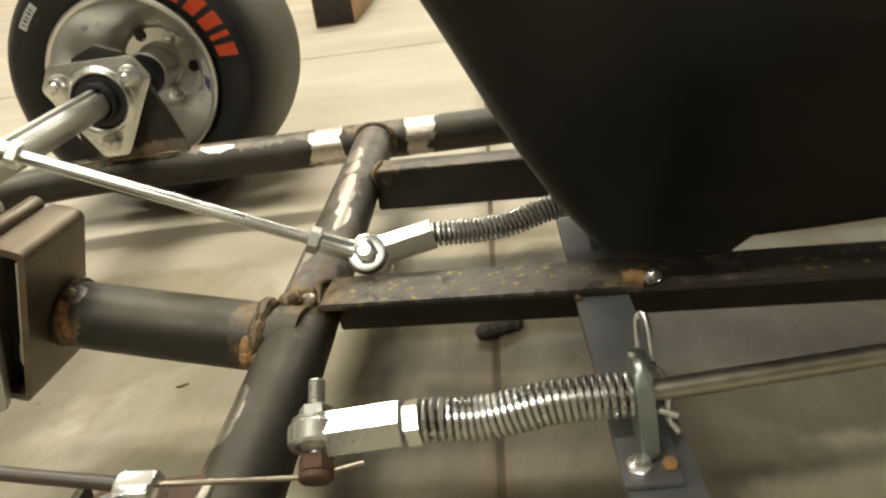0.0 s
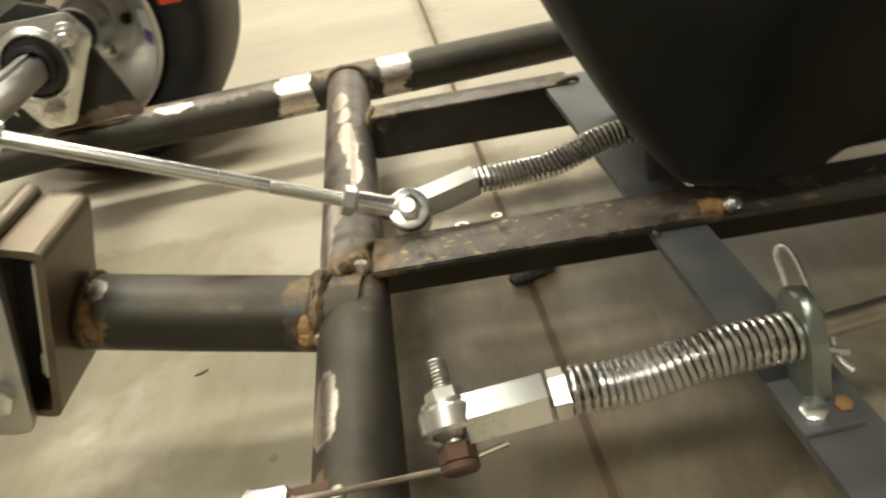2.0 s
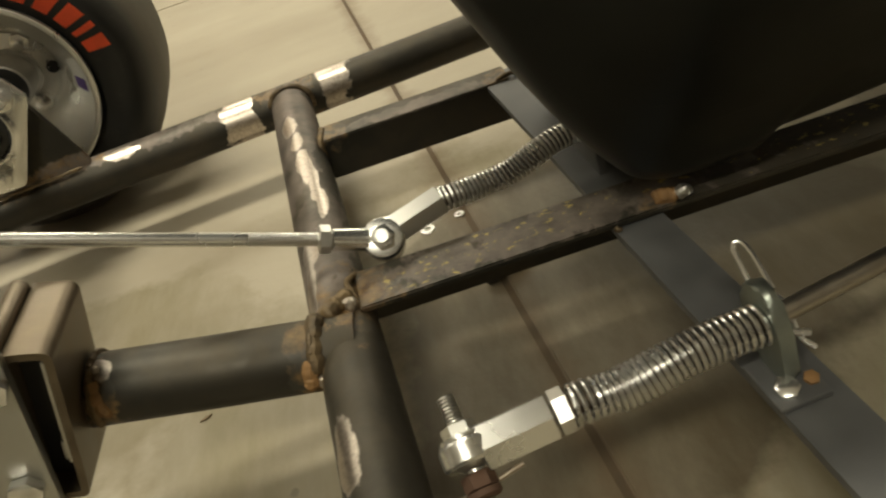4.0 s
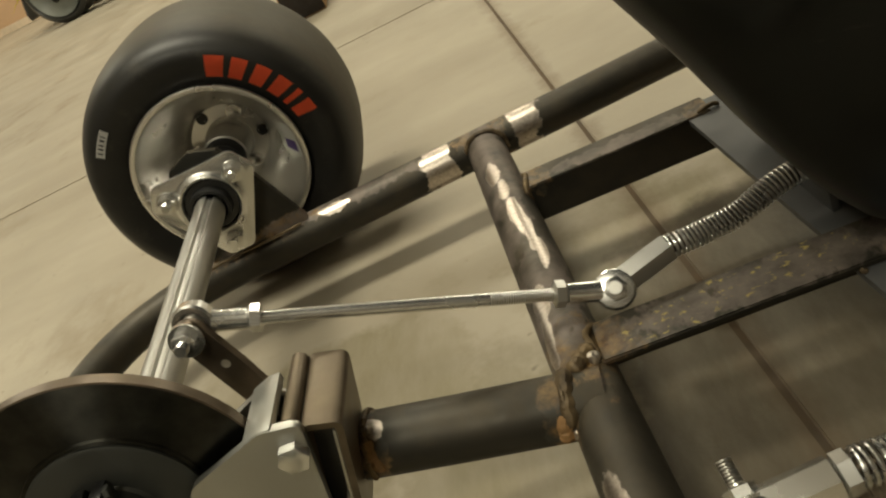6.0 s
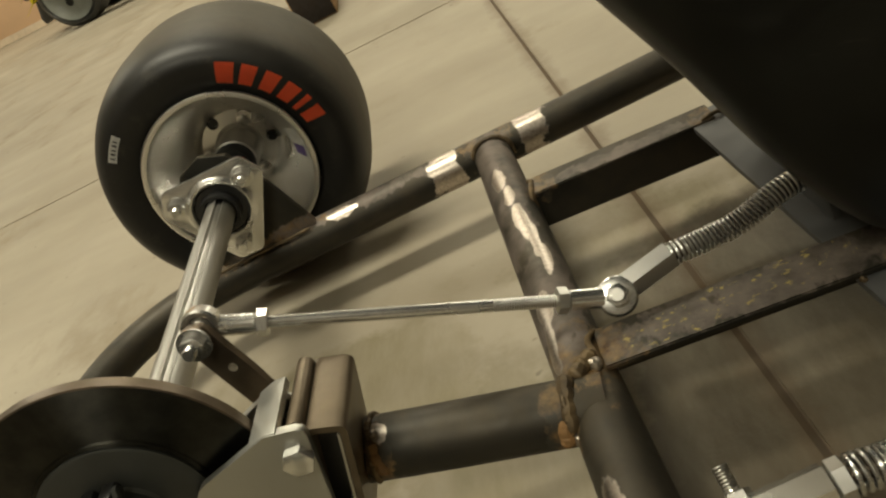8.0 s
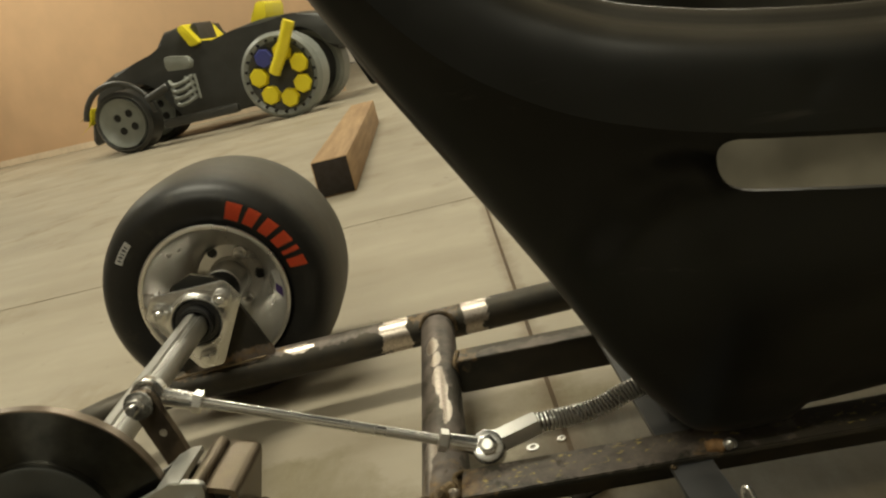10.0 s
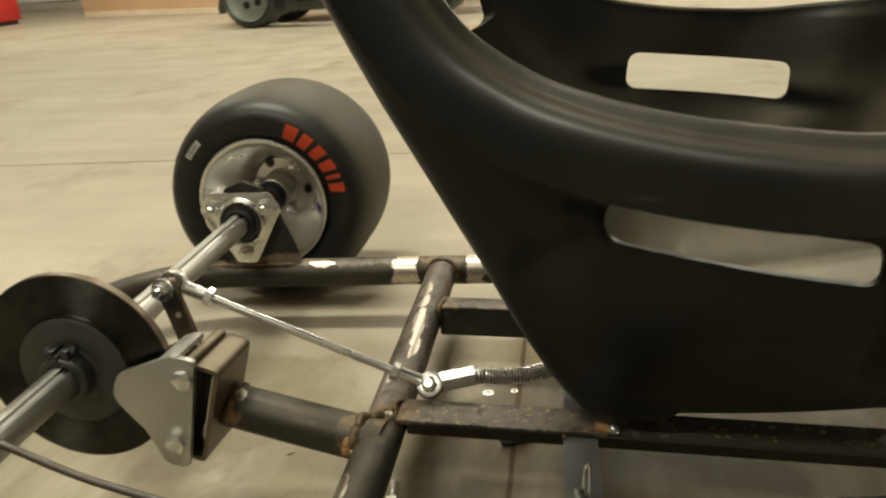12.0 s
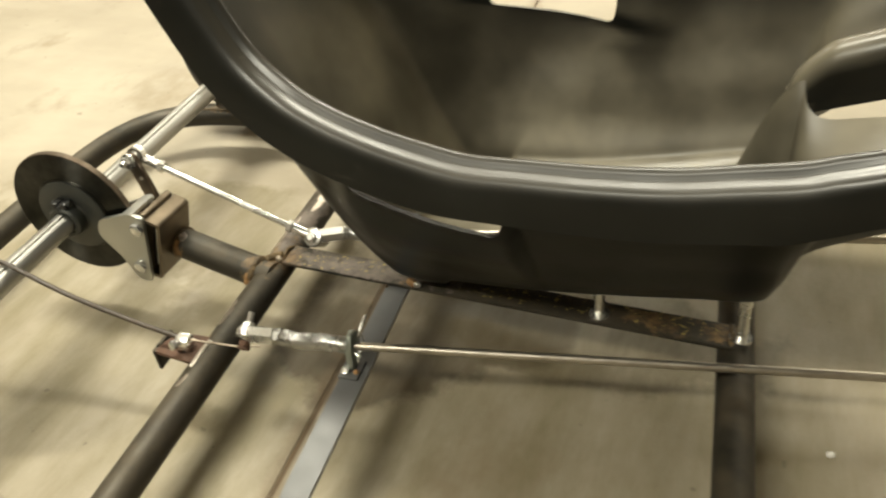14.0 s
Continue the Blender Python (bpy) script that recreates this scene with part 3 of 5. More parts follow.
wall("wall_north", -6.6, 7.6, 4.6, 7.6, "white drywall above a low concrete stem wall", None, 0.10)
# unseen wall, darkened so that near faces reflect less
wall("wall_south", -6.6, -3.6, 4.6, -3.6, "dark unseen wall that dims reflections, above a concrete stem wall", DARK_WALL)
wall("wall_west", -6.5, -3.5, -6.5, 7.5, "white drywall above a concrete stem wall")
wall("wall_east", 4.5, -3.5, 4.5, 7.5, "white drywall above a concrete stem wall")
ceiling = part("ceiling", box(B(), (11.4, 11.4, 0.1), Matrix.Translation((-1.0, 2.0, 2.76))), CEIL, None, smooth=0)
tagged(ceiling, "plain white painted garage ceiling", "ceiling", kind="structure")


# ---- the kart's frame ----
chassis = thing("go_kart", (0.03, 0.1, 0.0), "unpainted home-built go-kart with a bare welded tube frame", "go-kart")
Z = 0.069
R = 0.016
hoop = [rail_at(1.05), rail_at(0.6), rail_at(0.25), rail_at(0.0), rail_at(-0.15), rail_at(-0.235)]
hoop += [(-0.292, 0.353, Z), (-0.332, 0.318, Z), (-0.352, 0.268, Z), (-0.356, 0.20, Z), (-0.350, 0.10, Z), (-0.338, -0.05, Z), (-0.322, -0.24, Z),
         (-0.312, -0.345, Z), (-0.285, -0.405, Z), (-0.235, -0.43, Z), (-0.1, -0.425, Z), (0.3, -0.395, Z), (0.7, -0.36, Z), (1.05, -0.33, Z)]
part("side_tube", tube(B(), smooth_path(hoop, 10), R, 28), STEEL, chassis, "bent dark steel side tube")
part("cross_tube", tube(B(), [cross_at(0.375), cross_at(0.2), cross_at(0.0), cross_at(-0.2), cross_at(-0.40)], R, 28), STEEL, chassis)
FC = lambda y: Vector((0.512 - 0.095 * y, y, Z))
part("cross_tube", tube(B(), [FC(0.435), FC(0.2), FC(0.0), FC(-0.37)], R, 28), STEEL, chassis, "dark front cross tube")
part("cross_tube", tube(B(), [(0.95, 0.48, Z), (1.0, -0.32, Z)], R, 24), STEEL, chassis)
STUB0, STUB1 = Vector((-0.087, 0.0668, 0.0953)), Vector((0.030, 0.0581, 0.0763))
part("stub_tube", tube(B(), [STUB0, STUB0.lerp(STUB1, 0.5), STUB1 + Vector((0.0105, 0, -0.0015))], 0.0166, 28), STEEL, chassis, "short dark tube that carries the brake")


def angle_bar(x0, x1, y0, y1, z, drop, t=0.0035, far=False):
    """A bar of angle steel along x: flat top from y0 to y1, the other leg hanging at y0."""
    prof = [(y0, z), (y1, z), (y1, z - t), (y0 + t, z - t), (y0 + t, z - drop), (y0, z - drop)]
    if far:
        prof = [(y1, z), (y0, z), (y0, z - t), (y1 - t, z - t), (y1 - t, z - drop), (y1, z - drop)]
    bm = B()
    a = [bm.verts.new((x0, y, zz)) for y, zz in prof]
    b = [bm.verts.new((x1, y, zz)) for y, zz in prof]
    bm.faces.new(a)
    bm.faces.new(b[::-1])
    for k in range(6):
        bm.faces.new((a[k], a[(k + 1) % 6], b[(k + 1) % 6], b[k]))
    bmesh.ops.bevel(bm, geom=bm.edges[:], offset=0.0008, segments=2, affect="EDGES")
    return bm


part("angle_bar", angle_bar(0.046, 0.503, 0.071, 0.102, 0.0862, 0.030, far=True), STEEL, chassis, "steel angle seat bar with rust marks")
part("angle_bar", angle_bar(0.034, 0.166, 0.2655, 0.290, 0.0855, 0.029), STEEL, chassis, "short dark steel angle bar")
# flat strip across both bars, bent down at the near end
strip = B()
sp = [Vector((0.1655, 0.285, 0.0825)), Vector((0.180, 0.10, 0.0825)), Vector((0.1805, 0.071, 0.0800)), Vector((0.2045, -0.172, 0.0800)), Vector((0.2065, -0.19, 0.077)), Vector((0.2085, -0.205, 0.068)), Vector((0.211, -0.23, 0.050)), Vector((0.226, -0.398, 0.050))]
wide = [0.017, 0.0135, 0.0118, 0.0118, 0.0118, 0.0118, 0.0118, 0.0118]
rows = []
for p, w in zip(sp, wide):
    rows.append([strip.verts.new(p + FWD * sx * w + Vector((0, 0, sz * 0.002))) for sx, sz in ((-1, 1), (1, 1), (1, -1), (-1, -1))])
for A_, B_ in zip(rows, rows[1:]):
    for k in range(4):
        strip.faces.new((A_[k], A_[(k + 1) % 4], B_[(k + 1) % 4], B_[k]))
strip.faces.new(rows[0])
strip.faces.new(rows[-1][::-1])
part("flat_strip", strip, PLATE, chassis, "grey flat steel strip", smooth=25)
# lug under the far spring, hanging from the strip
part("spring_lug", prism(B(), rounded([(-0.018, -0.016, 0.004), (0.018, -0.016, 0.004), (0.014, 0.026, 0.010), (-0.014, 0.026, 0.010)]), 0.004, at_axis((0.178, 0.134, 0.098), FWD), 0.0006), PLATE, chassis)

# gusset plate below the axle bearing, standing on the side tube
gus = [(-0.240, 0.072), (-0.150, 0.080), (-0.150, 0.088), (-0.172, 0.150), (-0.184, 0.172), (-0.205, 0.180), (-0.226, 0.172), (-0.240, 0.150)]
gm = Matrix(((1, 0, 0, 0.0), (SKEW, 0, 1, 0.388), (0, 1, 0, 0), (0, 0, 0, 1)))
part("bearing_gusset", prism(B(), gus, 0.006, gm, 0.0008), STEEL, chassis, "dark steel gusset plate")

# welds
W = lambda pts, r, seed, lab="": part("weld", bead(B(), pts, r * 0.72, seed), WELD, chassis, lab)
j = cross_at(0.372)
W([j + Vector((-0.017, 0.006, 0.004)), j + Vector((-0.010, 0.008, 0.013)), j + Vector((0.004, 0.008, 0.0155)), j + Vector((0.015, 0.006, 0.008)), j + Vector((0.017, 0.004, -0.004))], 0.0034, 3)
W([p for p in ring_points(STUB0.lerp(STUB1, 0.93), STUB1 - STUB0, 0.0162, 14, -20, 200)], 0.0026, 5, "rusty lumpy weld bead")
W([p for p in ring_points(STUB0.lerp(STUB1, 0.115), STUB1 - STUB0, 0.0168, 14, -30, 210)], 0.0024, 7, "rusty lumpy weld bead")
W([(0.047, 0.104, 0.084), (0.042, 0.094, 0.087), (0.044, 0.082, 0.087), (0.046, 0.072, 0.084)], 0.0026, 9, "brown weld where the seat bar begins")
W([(0.034, 0.292, 0.083), (0.036, 0.28, 0.0865), (0.034, 0.267, 0.084), (0.034, 0.264, 0.068)], 0.0030, 11)
W([(-0.268, 0.354, 0.083), (-0.23, 0.357, 0.085), (-0.20, 0.360, 0.0855), (-0.17, 0.363, 0.0855), (-0.155, 0.366, 0.0855)], 0.0018, 13)
W([(0.168, 0.070, 0.084), (0.171, 0.069, 0.0825)], 0.0022, 15)
W([(0.157, 0.268, 0.086), (0.168, 0.270, 0.087), (0.172, 0.268, 0.086)], 0.0022, 17)
W([(0.497, 0.104, 0.084), (0.499, 0.088, 0.087), (0.499, 0.072, 0.084)], 0.0036, 19)
# heaped weld where stub, cross tube and seat bar meet
for k, (pts, r, mt) in enumerate((
        ([(0.022, 0.044, 0.079), (0.024, 0.050, 0.088), (0.026, 0.060, 0.0925), (0.026, 0.069, 0.0900)], 0.0036, WELD),
        ([(0.0185, 0.0420, 0.0745), (0.0195, 0.0440, 0.0800), (0.0210, 0.0475, 0.0850)], 0.0034, ORANGE),
        ([(0.0230, 0.0405, 0.0740), (0.0265, 0.0420, 0.0785)], 0.0034, GRIND),
        ([(0.030, 0.066, 0.0905), (0.036, 0.074, 0.0900), (0.043, 0.082, 0.0880)], 0.0038, WELD),
        ([(0.040, 0.071, 0.0885), (0.0445, 0.074, 0.0885)], 0.0030, GRIND),
        ([(-0.0705, 0.0500, 0.0900), (-0.0715, 0.0520, 0.0980), (-0.0720, 0.0570, 0.1050)], 0.0032, ORANGE),
        ([(-0.0690, 0.0580, 0.1070), (-0.0690, 0.0620, 0.1085)], 0.0019, GRIND))):
    part("weld", bead(B(), pts, r * 1.25, 50 + k), mt, chassis, "heaped rusty weld metal")
# orange heat-rusted plug and bright bolt on the seat bar
plug = part("bar_bolt", bead(B(), [(0.191, 0.078, 0.087), (0.196, 0.076, 0.0885), (0.200, 0.074, 0.088)], 0.0040, 21), ORANGE, chassis, "orange rusted weld lump")
part("bolt_head", bead(B(), [(0.2005, 0.0735, 0.088), (0.2030, 0.0725, 0.0905), (0.2045, 0.0715, 0.0905)], 0.0031, 33), ZINC_DULL, plug, "bright spattered stud end")

# ---- rear axle with brake disc and sprocket ----
axle = thing("rear_axle", axle_at(0.2), "bright steel kart axle with a long keyway", "axle", parent=chassis)


def keyed(a):
    d = abs((a - radians(118) + math.pi) % (2 * math.pi) - math.pi)
    return 0.80 if d < radians(13) else 1.0


part("shaft", tube(B(), [axle_at(-0.37), axle_at(-0.1), axle_at(0.2), axle_at(0.42), axle_at(0.60)], 0.0120, 72, shape=keyed), SHAFT, axle)
DC = axle_at(0.037)
dm = at_axis(DC, -AX)
disc = link("brake_disc", revolve(B(), [(0.030, -0.0035), (0.0727, -0.0035), (0.0738, -0.0032), (0.0738, 0.0032), (0.0727, 0.0035), (0.0445, 0.0035), (0.0438, 0.0047), (0.030, 0.0050)], Matrix.Identity(4), 96, True), DISC, axle, "dark brushed steel brake disc")
disc.matrix_basis = dm
part("disc_edge", revolve(B(), [(0.0737, -0.0034), (0.0745, -0.0030), (0.0745, 0.0030), (0.0737, 0.0034)], dm, 96, True), LEVER, disc, "worn bright edge of the disc")
hub = part("disc_hub", revolve(B(), [(0.0122, 0.005), (0.0122, 0.021), (0.0132, 0.0222), (0.0170, 0.0222), (0.0186, 0.0206), (0.0190, 0.0095), (0.0205, 0.0080), (0.0400, 0.0075), (0.0420, 0.0062), (0.0420, 0.005)], dm, 64, True), HUBGREY, axle, "dark grey split hub")
part("hub_slot", box(B(), (0.0026, 0.009, 0.0160), dm @ pose(0, 0.0162, 0.0147, 0, 0, 0), 0.0004), SEAL, hub)
for k in (-1, 1):
    part("clamp_ear", box(B(), (0.0072, 0.0100, 0.0135), dm @ pose(0.0054 * k, 0.0190, 0.0146), 0.0012), SEAL, hub)
part("clamp_bolt", hexagon(B(), dm @ Vector((0.0092, 0.0215, 0.0146)), dm @ Vector((0.0120, 0.0215, 0.0146)), 0.0034), HUBGREY, hub)
part("clamp_bolt", rod(B(), dm @ Vector((-0.0090, 0.0215, 0.0146)), dm @ Vector((-0.0110, 0.0215, 0.0146)), 0.0026), HUBGREY, hub)
SC = axle_at(-0.212)
sm = at_axis(SC, -AX)
teeth = B()
N = 60
out = []
for k in range(N * 4):
    r = (0.0865, 0.0905, 0.0905, 0.0865)[k % 4]
    a = 2 * math.pi * (k + 0.5) / (N * 4)
    out.append((r * math.cos(a), r * math.sin(a)))
prism(teeth, out, 0.004, sm, 0.0)
part("sprocket", teeth, SPROCKET, axle, "large grey toothed sprocket", smooth=20)
part("sprocket_hub", revolve(B(), [(0.0129, 0.002), (0.0129, 0.034), (0.024, 0.034), (0.026, 0.032), (0.026, 0.012), (0.044, 0.010), (0.046, 0.008), (0.046, 0.002)], sm, 48, True), ZINC_DULL, axle)
part("sprocket_hub", revolve(B(), [(0.0129, -0.002), (0.0129, -0.010), (0.040, -0.010), (0.042, -0.008), (0.042, -0.002)], sm, 48, True), ZINC_DULL, axle)
for k in range(6):
    a = radians(15 + 60 * k)
    c = sm @ Vector((0.038 * math.cos(a), 0.038 * math.sin(a), -0.0095))
    part("hub_bolt", hexagon(B(), c, c + AX * 0.005, 0.006), ZINC, axle)

# ---- bearing flange on its gusset ----
bc = axle_at(0.360)
bearing = thing("axle_bearing", bc, "triangular zinc plated axle bearing with three bolts", "bearing", parent=chassis)
fm = at_axis(bc, -AX, (0, 0, 1))
TB = []
for k in range(3):
    a = radians((30, 150, 270)[k] + 180 * 0)
    TB.append(Vector((0.0345 * math.cos(a), 0.0345 * math.sin(a), 0)))
if (fm @ TB[2]).z > bc.z:
    TB = [Vector((-v.x, -v.y, 0)) for v in TB]
tri = []
for k in range(3):
    v = TB[k].normalized()
    w = Vector((-v.y, v.x, 0))
    for q in (-1, 1):
        c = v * 0.0475 + w * q * 0.0110
        tri.append((c.x, c.y, 0.007))
flange_bm = B()
outline = rounded(tri, 6)


def ray_out(a):
    """Distance from the middle to the outline in the direction a."""
    best, d = 0.0, Vector((math.cos(a), math.sin(a)))
    for (x0, y0), (x1, y1) in zip(outline, outline[1:] + outline[:1]):
        den = d.x * (y1 - y0) - d.y * (x1 - x0)
        if abs(den) > 1e-12:
            t = (x0 * (y1 - y0) - y0 * (x1 - x0)) / den
            u = (x0 * d.y - y0 * d.x) / den
            if t > best and -1e-6 <= u <= 1 + 1e-6:
                best = t
    return best


n = 120
ang = [2 * math.pi * k / n for k in range(n)]
far_r = [ray_out(a) for a in ang]
rings = []
for z, rad in ((0.0, None), (0.0026, None), (0.0030, 0.975), (0.0030, 0.0300), (0.0045, 0.0268), (0.0068, 0.0258), (0.0072, 0.0245), (0.0060, 0.0225), (0.0, 0.0215)):
    rings.append([flange_bm.verts.new(fm @ Vector(((r * (rad or 1) if (rad is None or rad > 0.5) else rad) * math.cos(a), (r * (rad or 1) if (rad is None or rad > 0.5) else rad) * math.sin(a), z))) for a, r in zip(ang, far_r)])
rings.append(rings[0])
for A_, B_ in zip(rings, rings[1:]):
    for k in range(n):
        flange_bm.faces.new((A_[k], A_[(k + 1) % n], B_[(k + 1) % n], B_[k]))
part("flange", flange_bm, ZINC, bearing, smooth=50)
part("bearing_seal", revolve(B(), [(0.0135, 0.003), (0.0135, 0.0135), (0.0165, 0.0140), (0.0168, 0.0045), (0.0214, 0.004), (0.0214, 0.001)], fm, 48, True), SEAL, bearing, "black bearing race and seal")
part("flange_back", revolve(B(), [(0.0225, -0.016), (0.0225, 0.0), (0.027, 0.0), (0.030, -0.016)], fm, 40, True), ZINC_DULL, bearing)
for v in TB:
    c = fm @ v
    wsh = part("washer", revolve(B(), [(0.0042, 0.003), (0.0042, 0.0046), (0.0090, 0.0046), (0.0094, 0.003)], fm @ Matrix.Translation(v), 28, True), ZINC, bearing)
    nut = part("nut", hexagon(B(), fm @ (v + Vector((0, 0, 0.0046))), fm @ (v + Vector((0, 0, 0.0110))), 0.0074), ZINC, bearing)
    part("bolt_end", thread(B(), fm @ (v + Vector((0, 0, 0.0100))), fm @ (v + Vector((0, 0, 0.0155))), 0.0037), ZINC, nut)

# ---- wheel ----
wc = axle_at(0.487)
wheel = thing("wheel", (wc.x, wc.y, 0), "slick kart tyre on a bare alloy rim", "wheel", parent=chassis)
wm = at_axis(wc, -AX, (0, 0, 1))
TYRE = [(0.0745, 0.054), (0.079, 0.0580), (0.085, 0.0612), (0.0925, 0.0638), (0.0995, 0.0646), (0.106, 0.0633), (0.1115, 0.0598), (0.1165, 0.0530), (0.1207, 0.0430), (0.1238, 0.030), (0.1258, 0.015), (0.1265, 0.0)]
prof = TYRE + [(r, -h - 0.047) for r, h in TYRE[::-1]] + [(0.070, -0.097), (0.070, 0.050)]     # wide rear tyre, deeper behind the disc
tyre = part("tyre", revolve(B(), prof, wm, 96, True), tyre_rubber(wc, AX), wheel, "worn slick black kart tyre", smooth=45)
RP = [(0.0755, 0.0600), (0.0774, 0.0612), (0.0779, 0.0632), (0.0772, 0.0648), (0.0754, 0.0656), (0.0726, 0.0648), (0.0712, 0.0600), (0.0692, 0.0545), (0.0630, 0.0440), (0.0560, 0.0320), (0.0490, 0.0200), (0.0438, 0.0090), (0.0405, -0.0020), (0.0385, -0.0085), (0.0360, -0.0105), (0.024, -0.0100), (0.016, -0.0100),
      (0.016, -0.0135), (0.0370, -0.0140), (0.0412, -0.0110), (0.0435, -0.0020), (0.0470, 0.0090), (0.0520, 0.0200), (0.0590, 0.0320), (0.0660, 0.0430), (0.0690, 0.0440), (0.0695, -0.092), (0.0755, -0.102), (0.0780, -0.1045), (0.0790, -0.102), (0.0745, -0.092), (0.0725, -0.087), (0.0715, 0.0), (0.0720, 0.045), (0.0745, 0.053)]
rim = part("rim", revolve(B(), RP, wm, 96, True), RIM, wheel, "polished split alloy rim", smooth=40)
part("wheel_hub", revolve(B(), [(0.0129, -0.0098), (0.0129, 0.034), (0.0185, 0.034), (0.0205, 0.032), (0.0205, -0.002), (0.023, -0.0045), (0.023, -0.0098)], wm, 48, True), ZINC_DULL, wheel, "dull steel wheel hub")
part("hub_collar", revolve(B(), [(0.0129, 0.016), (0.0129, 0.050), (0.0178, 0.050), (0.0190, 0.048), (0.0190, 0.016)], wm, 48, True), BLACK, wheel, "black axle collar")
for k in range(3):
    a = radians(52 + 120 * k)
    v = Vector((0.0315 * math.cos(a), 0.0315 * math.sin(a), 0.0))
    part("wheel_nut", hexagon(B(), wm @ (v + Vector((0, 0, -0.0108))), wm @ (v + Vector((0, 0, -0.001))), 0.0082), ZINC, wheel, "bright wheel nut")
for k in range(3):
    a = radians(112 + 120 * k)
    v = Vector((0.0325 * math.cos(a), 0.0325 * math.sin(a), -0.0102))
    part("rim_hole", revolve(B(), [(0, 0.0), (0.0042, 0.0), (0.0055, 0.0012), (0.0055, -0.004), (0, -0.004)], wm @ Matrix.Translation(v), 20), SEAL, rim)


def side_h(r):
    """Height of the tyre's near sidewall at radius r."""
    for (r0, h0), (r1, h1) in zip(TYRE, TYRE[1:]):
        if r0 <= r <= r1:
            return h0 + (h1 - h0) * (r - r0) / (r1 - r0)
    return TYRE[0][1]


SGN = 1.0 if (wm.to_3x3() @ Vector((1, 0, 0))).x > 0 else -1.0


def on_side(deg, r, lift):
    """A place on the near sidewall; deg runs anticlockwise from the kart's front as the camera sees it."""
    return wm @ Vector((SGN * r * math.cos(radians(deg)), UPS * r * math.sin(radians(deg)), side_h(r) + lift))


UPS = 1.0 if (wm.to_3x3() @ Vector((0, 1, 0))).z > 0 else -1.0


def side_patch(deg, r_mid, outline, lift=0.0006, steps=6):
    """A thin plate that follows the sidewall: outline rows (height, left, right) in metres."""
    bm = B()
    grid = []
    for h, l, r in outline:
        row = []
        for k in range(steps + 1):
            w = l + (r - l) * k / steps
            row.append(bm.verts.new(on_side(deg - math.degrees(w / r_mid), r_mid + h, lift)))
        grid.append(row)
    for A_, B_ in zip(grid, grid[1:]):
        for k in range(steps):
            bm.faces.new((A_[k], A_[k + 1], B_[k + 1], B_[k]))
    ext = bmesh.ops.solidify(bm, geom=bm.faces[:], thickness=0.0004)
    return bm


# six red blocks painted round the sidewall
BLOCK = lambda w, lean: [(0.0095 * k, -w + lean * k, w + lean * k) for k in (-1, -0.75, -0.5, -0.25, 0, 0.25, 0.5, 0.75, 1)]
SHAPES = [BLOCK(0.0074, 0.0004), BLOCK(0.0062, 0.0010), BLOCK(0.0062, 0.0012), BLOCK(0.0060, 0.0012), BLOCK(0.0024, 0.0008), BLOCK(0.0052, 0.0010)]
for deg, sh in zip((61.5, 50.0, 38.5, 27.5, 19.0, 11.0), SHAPES):
    part("sidewall_mark", side_patch(deg, 0.0935, sh), RED, tyre, "plain red painted sidewall block")
lab = part("barcode_label", side_patch(138, 0.1005, [(-0.0038, -0.0125, 0.0125), (0.0038, -0.0125, 0.0125)], 0.0008), PAPER, tyre, "small white paper label")
for k in range(5):
    w = -0.009 + 0.004 * k
    part("label_bar", side_patch(138, 0.1005, [(-0.0022, w, w + 0.0012 + 0.0006 * (k % 2)), (0.0018, w, w + 0.0012 + 0.0006 * (k % 2))], 0.0014, 1), INK, lab)


def rim_patch(d0, d1, h0, h1, lift):
    bm = B()
    grid = []
    for h in (h0, h1):
        r = 0.0560 + 0.583 * (h - 0.032) - lift
        grid.append([bm.verts.new(wm @ Vector((SGN * r * math.cos(radians(d)), UPS * r * math.sin(radians(d)), h))) for d in [d0 + (d1 - d0) * k / 6 for k in range(7)]])
    for k in range(6):
        bm.faces.new((grid[0][k], grid[0][k + 1], grid[1][k + 1], grid[1][k]))
    bmesh.ops.solidify(bm, geom=bm.faces[:], thickness=0.0003)
    return bm


st = part("rim_label", rim_patch(-17, 8, 0.0360, 0.0590, 0.0012), PAPER, rim, "pale sticker inside the rim")
part("label_print", rim_patch(-15, -6, 0.0390, 0.0570, 0.0020), PURPLE, st)

# ---- brake caliper on its bracket ----
caliper = thing("brake_caliper", (-0.095, 0.05, 0.075), "mechanical disc brake caliper on a welded channel bracket", "brake", parent=chassis)
XZ = lambda y: Matrix(((1, 0, 0, 0), (0, 0, -1, y), (0, 1, 0, 0), (0, 0, 0, 1)))     # outlines (x, z) facing the near side
near_plate = rounded([(-0.0775, 0.152, 0.004), (-0.096, 0.155, 0.006), (-0.140, 0.140, 0.014), (-0.150, 0.120, 0.012), (-0.128, 0.094, 0.016), (-0.116, 0.066, 0.006), (-0.0985, 0.063, 0.006)], 6)
pl = part("caliper_plate", prism(B(), near_plate, 0.0045, XZ(0.0285), 0.0011), CAST, caliper, "lobed silver caliper plate")
for x, z in ((-0.0875, 0.1385), (-0.1035, 0.0855)):
    part("bolt_head", hexagon(B(), (x, 0.0263, z), (x, 0.0205, z), 0.0076), ZINC, pl, "hexagon bolt head")
    part("bolt_shank", rod(B(), (x, 0.029, z), (x, 0.036, z), 0.004), ZINC_DULL, caliper)
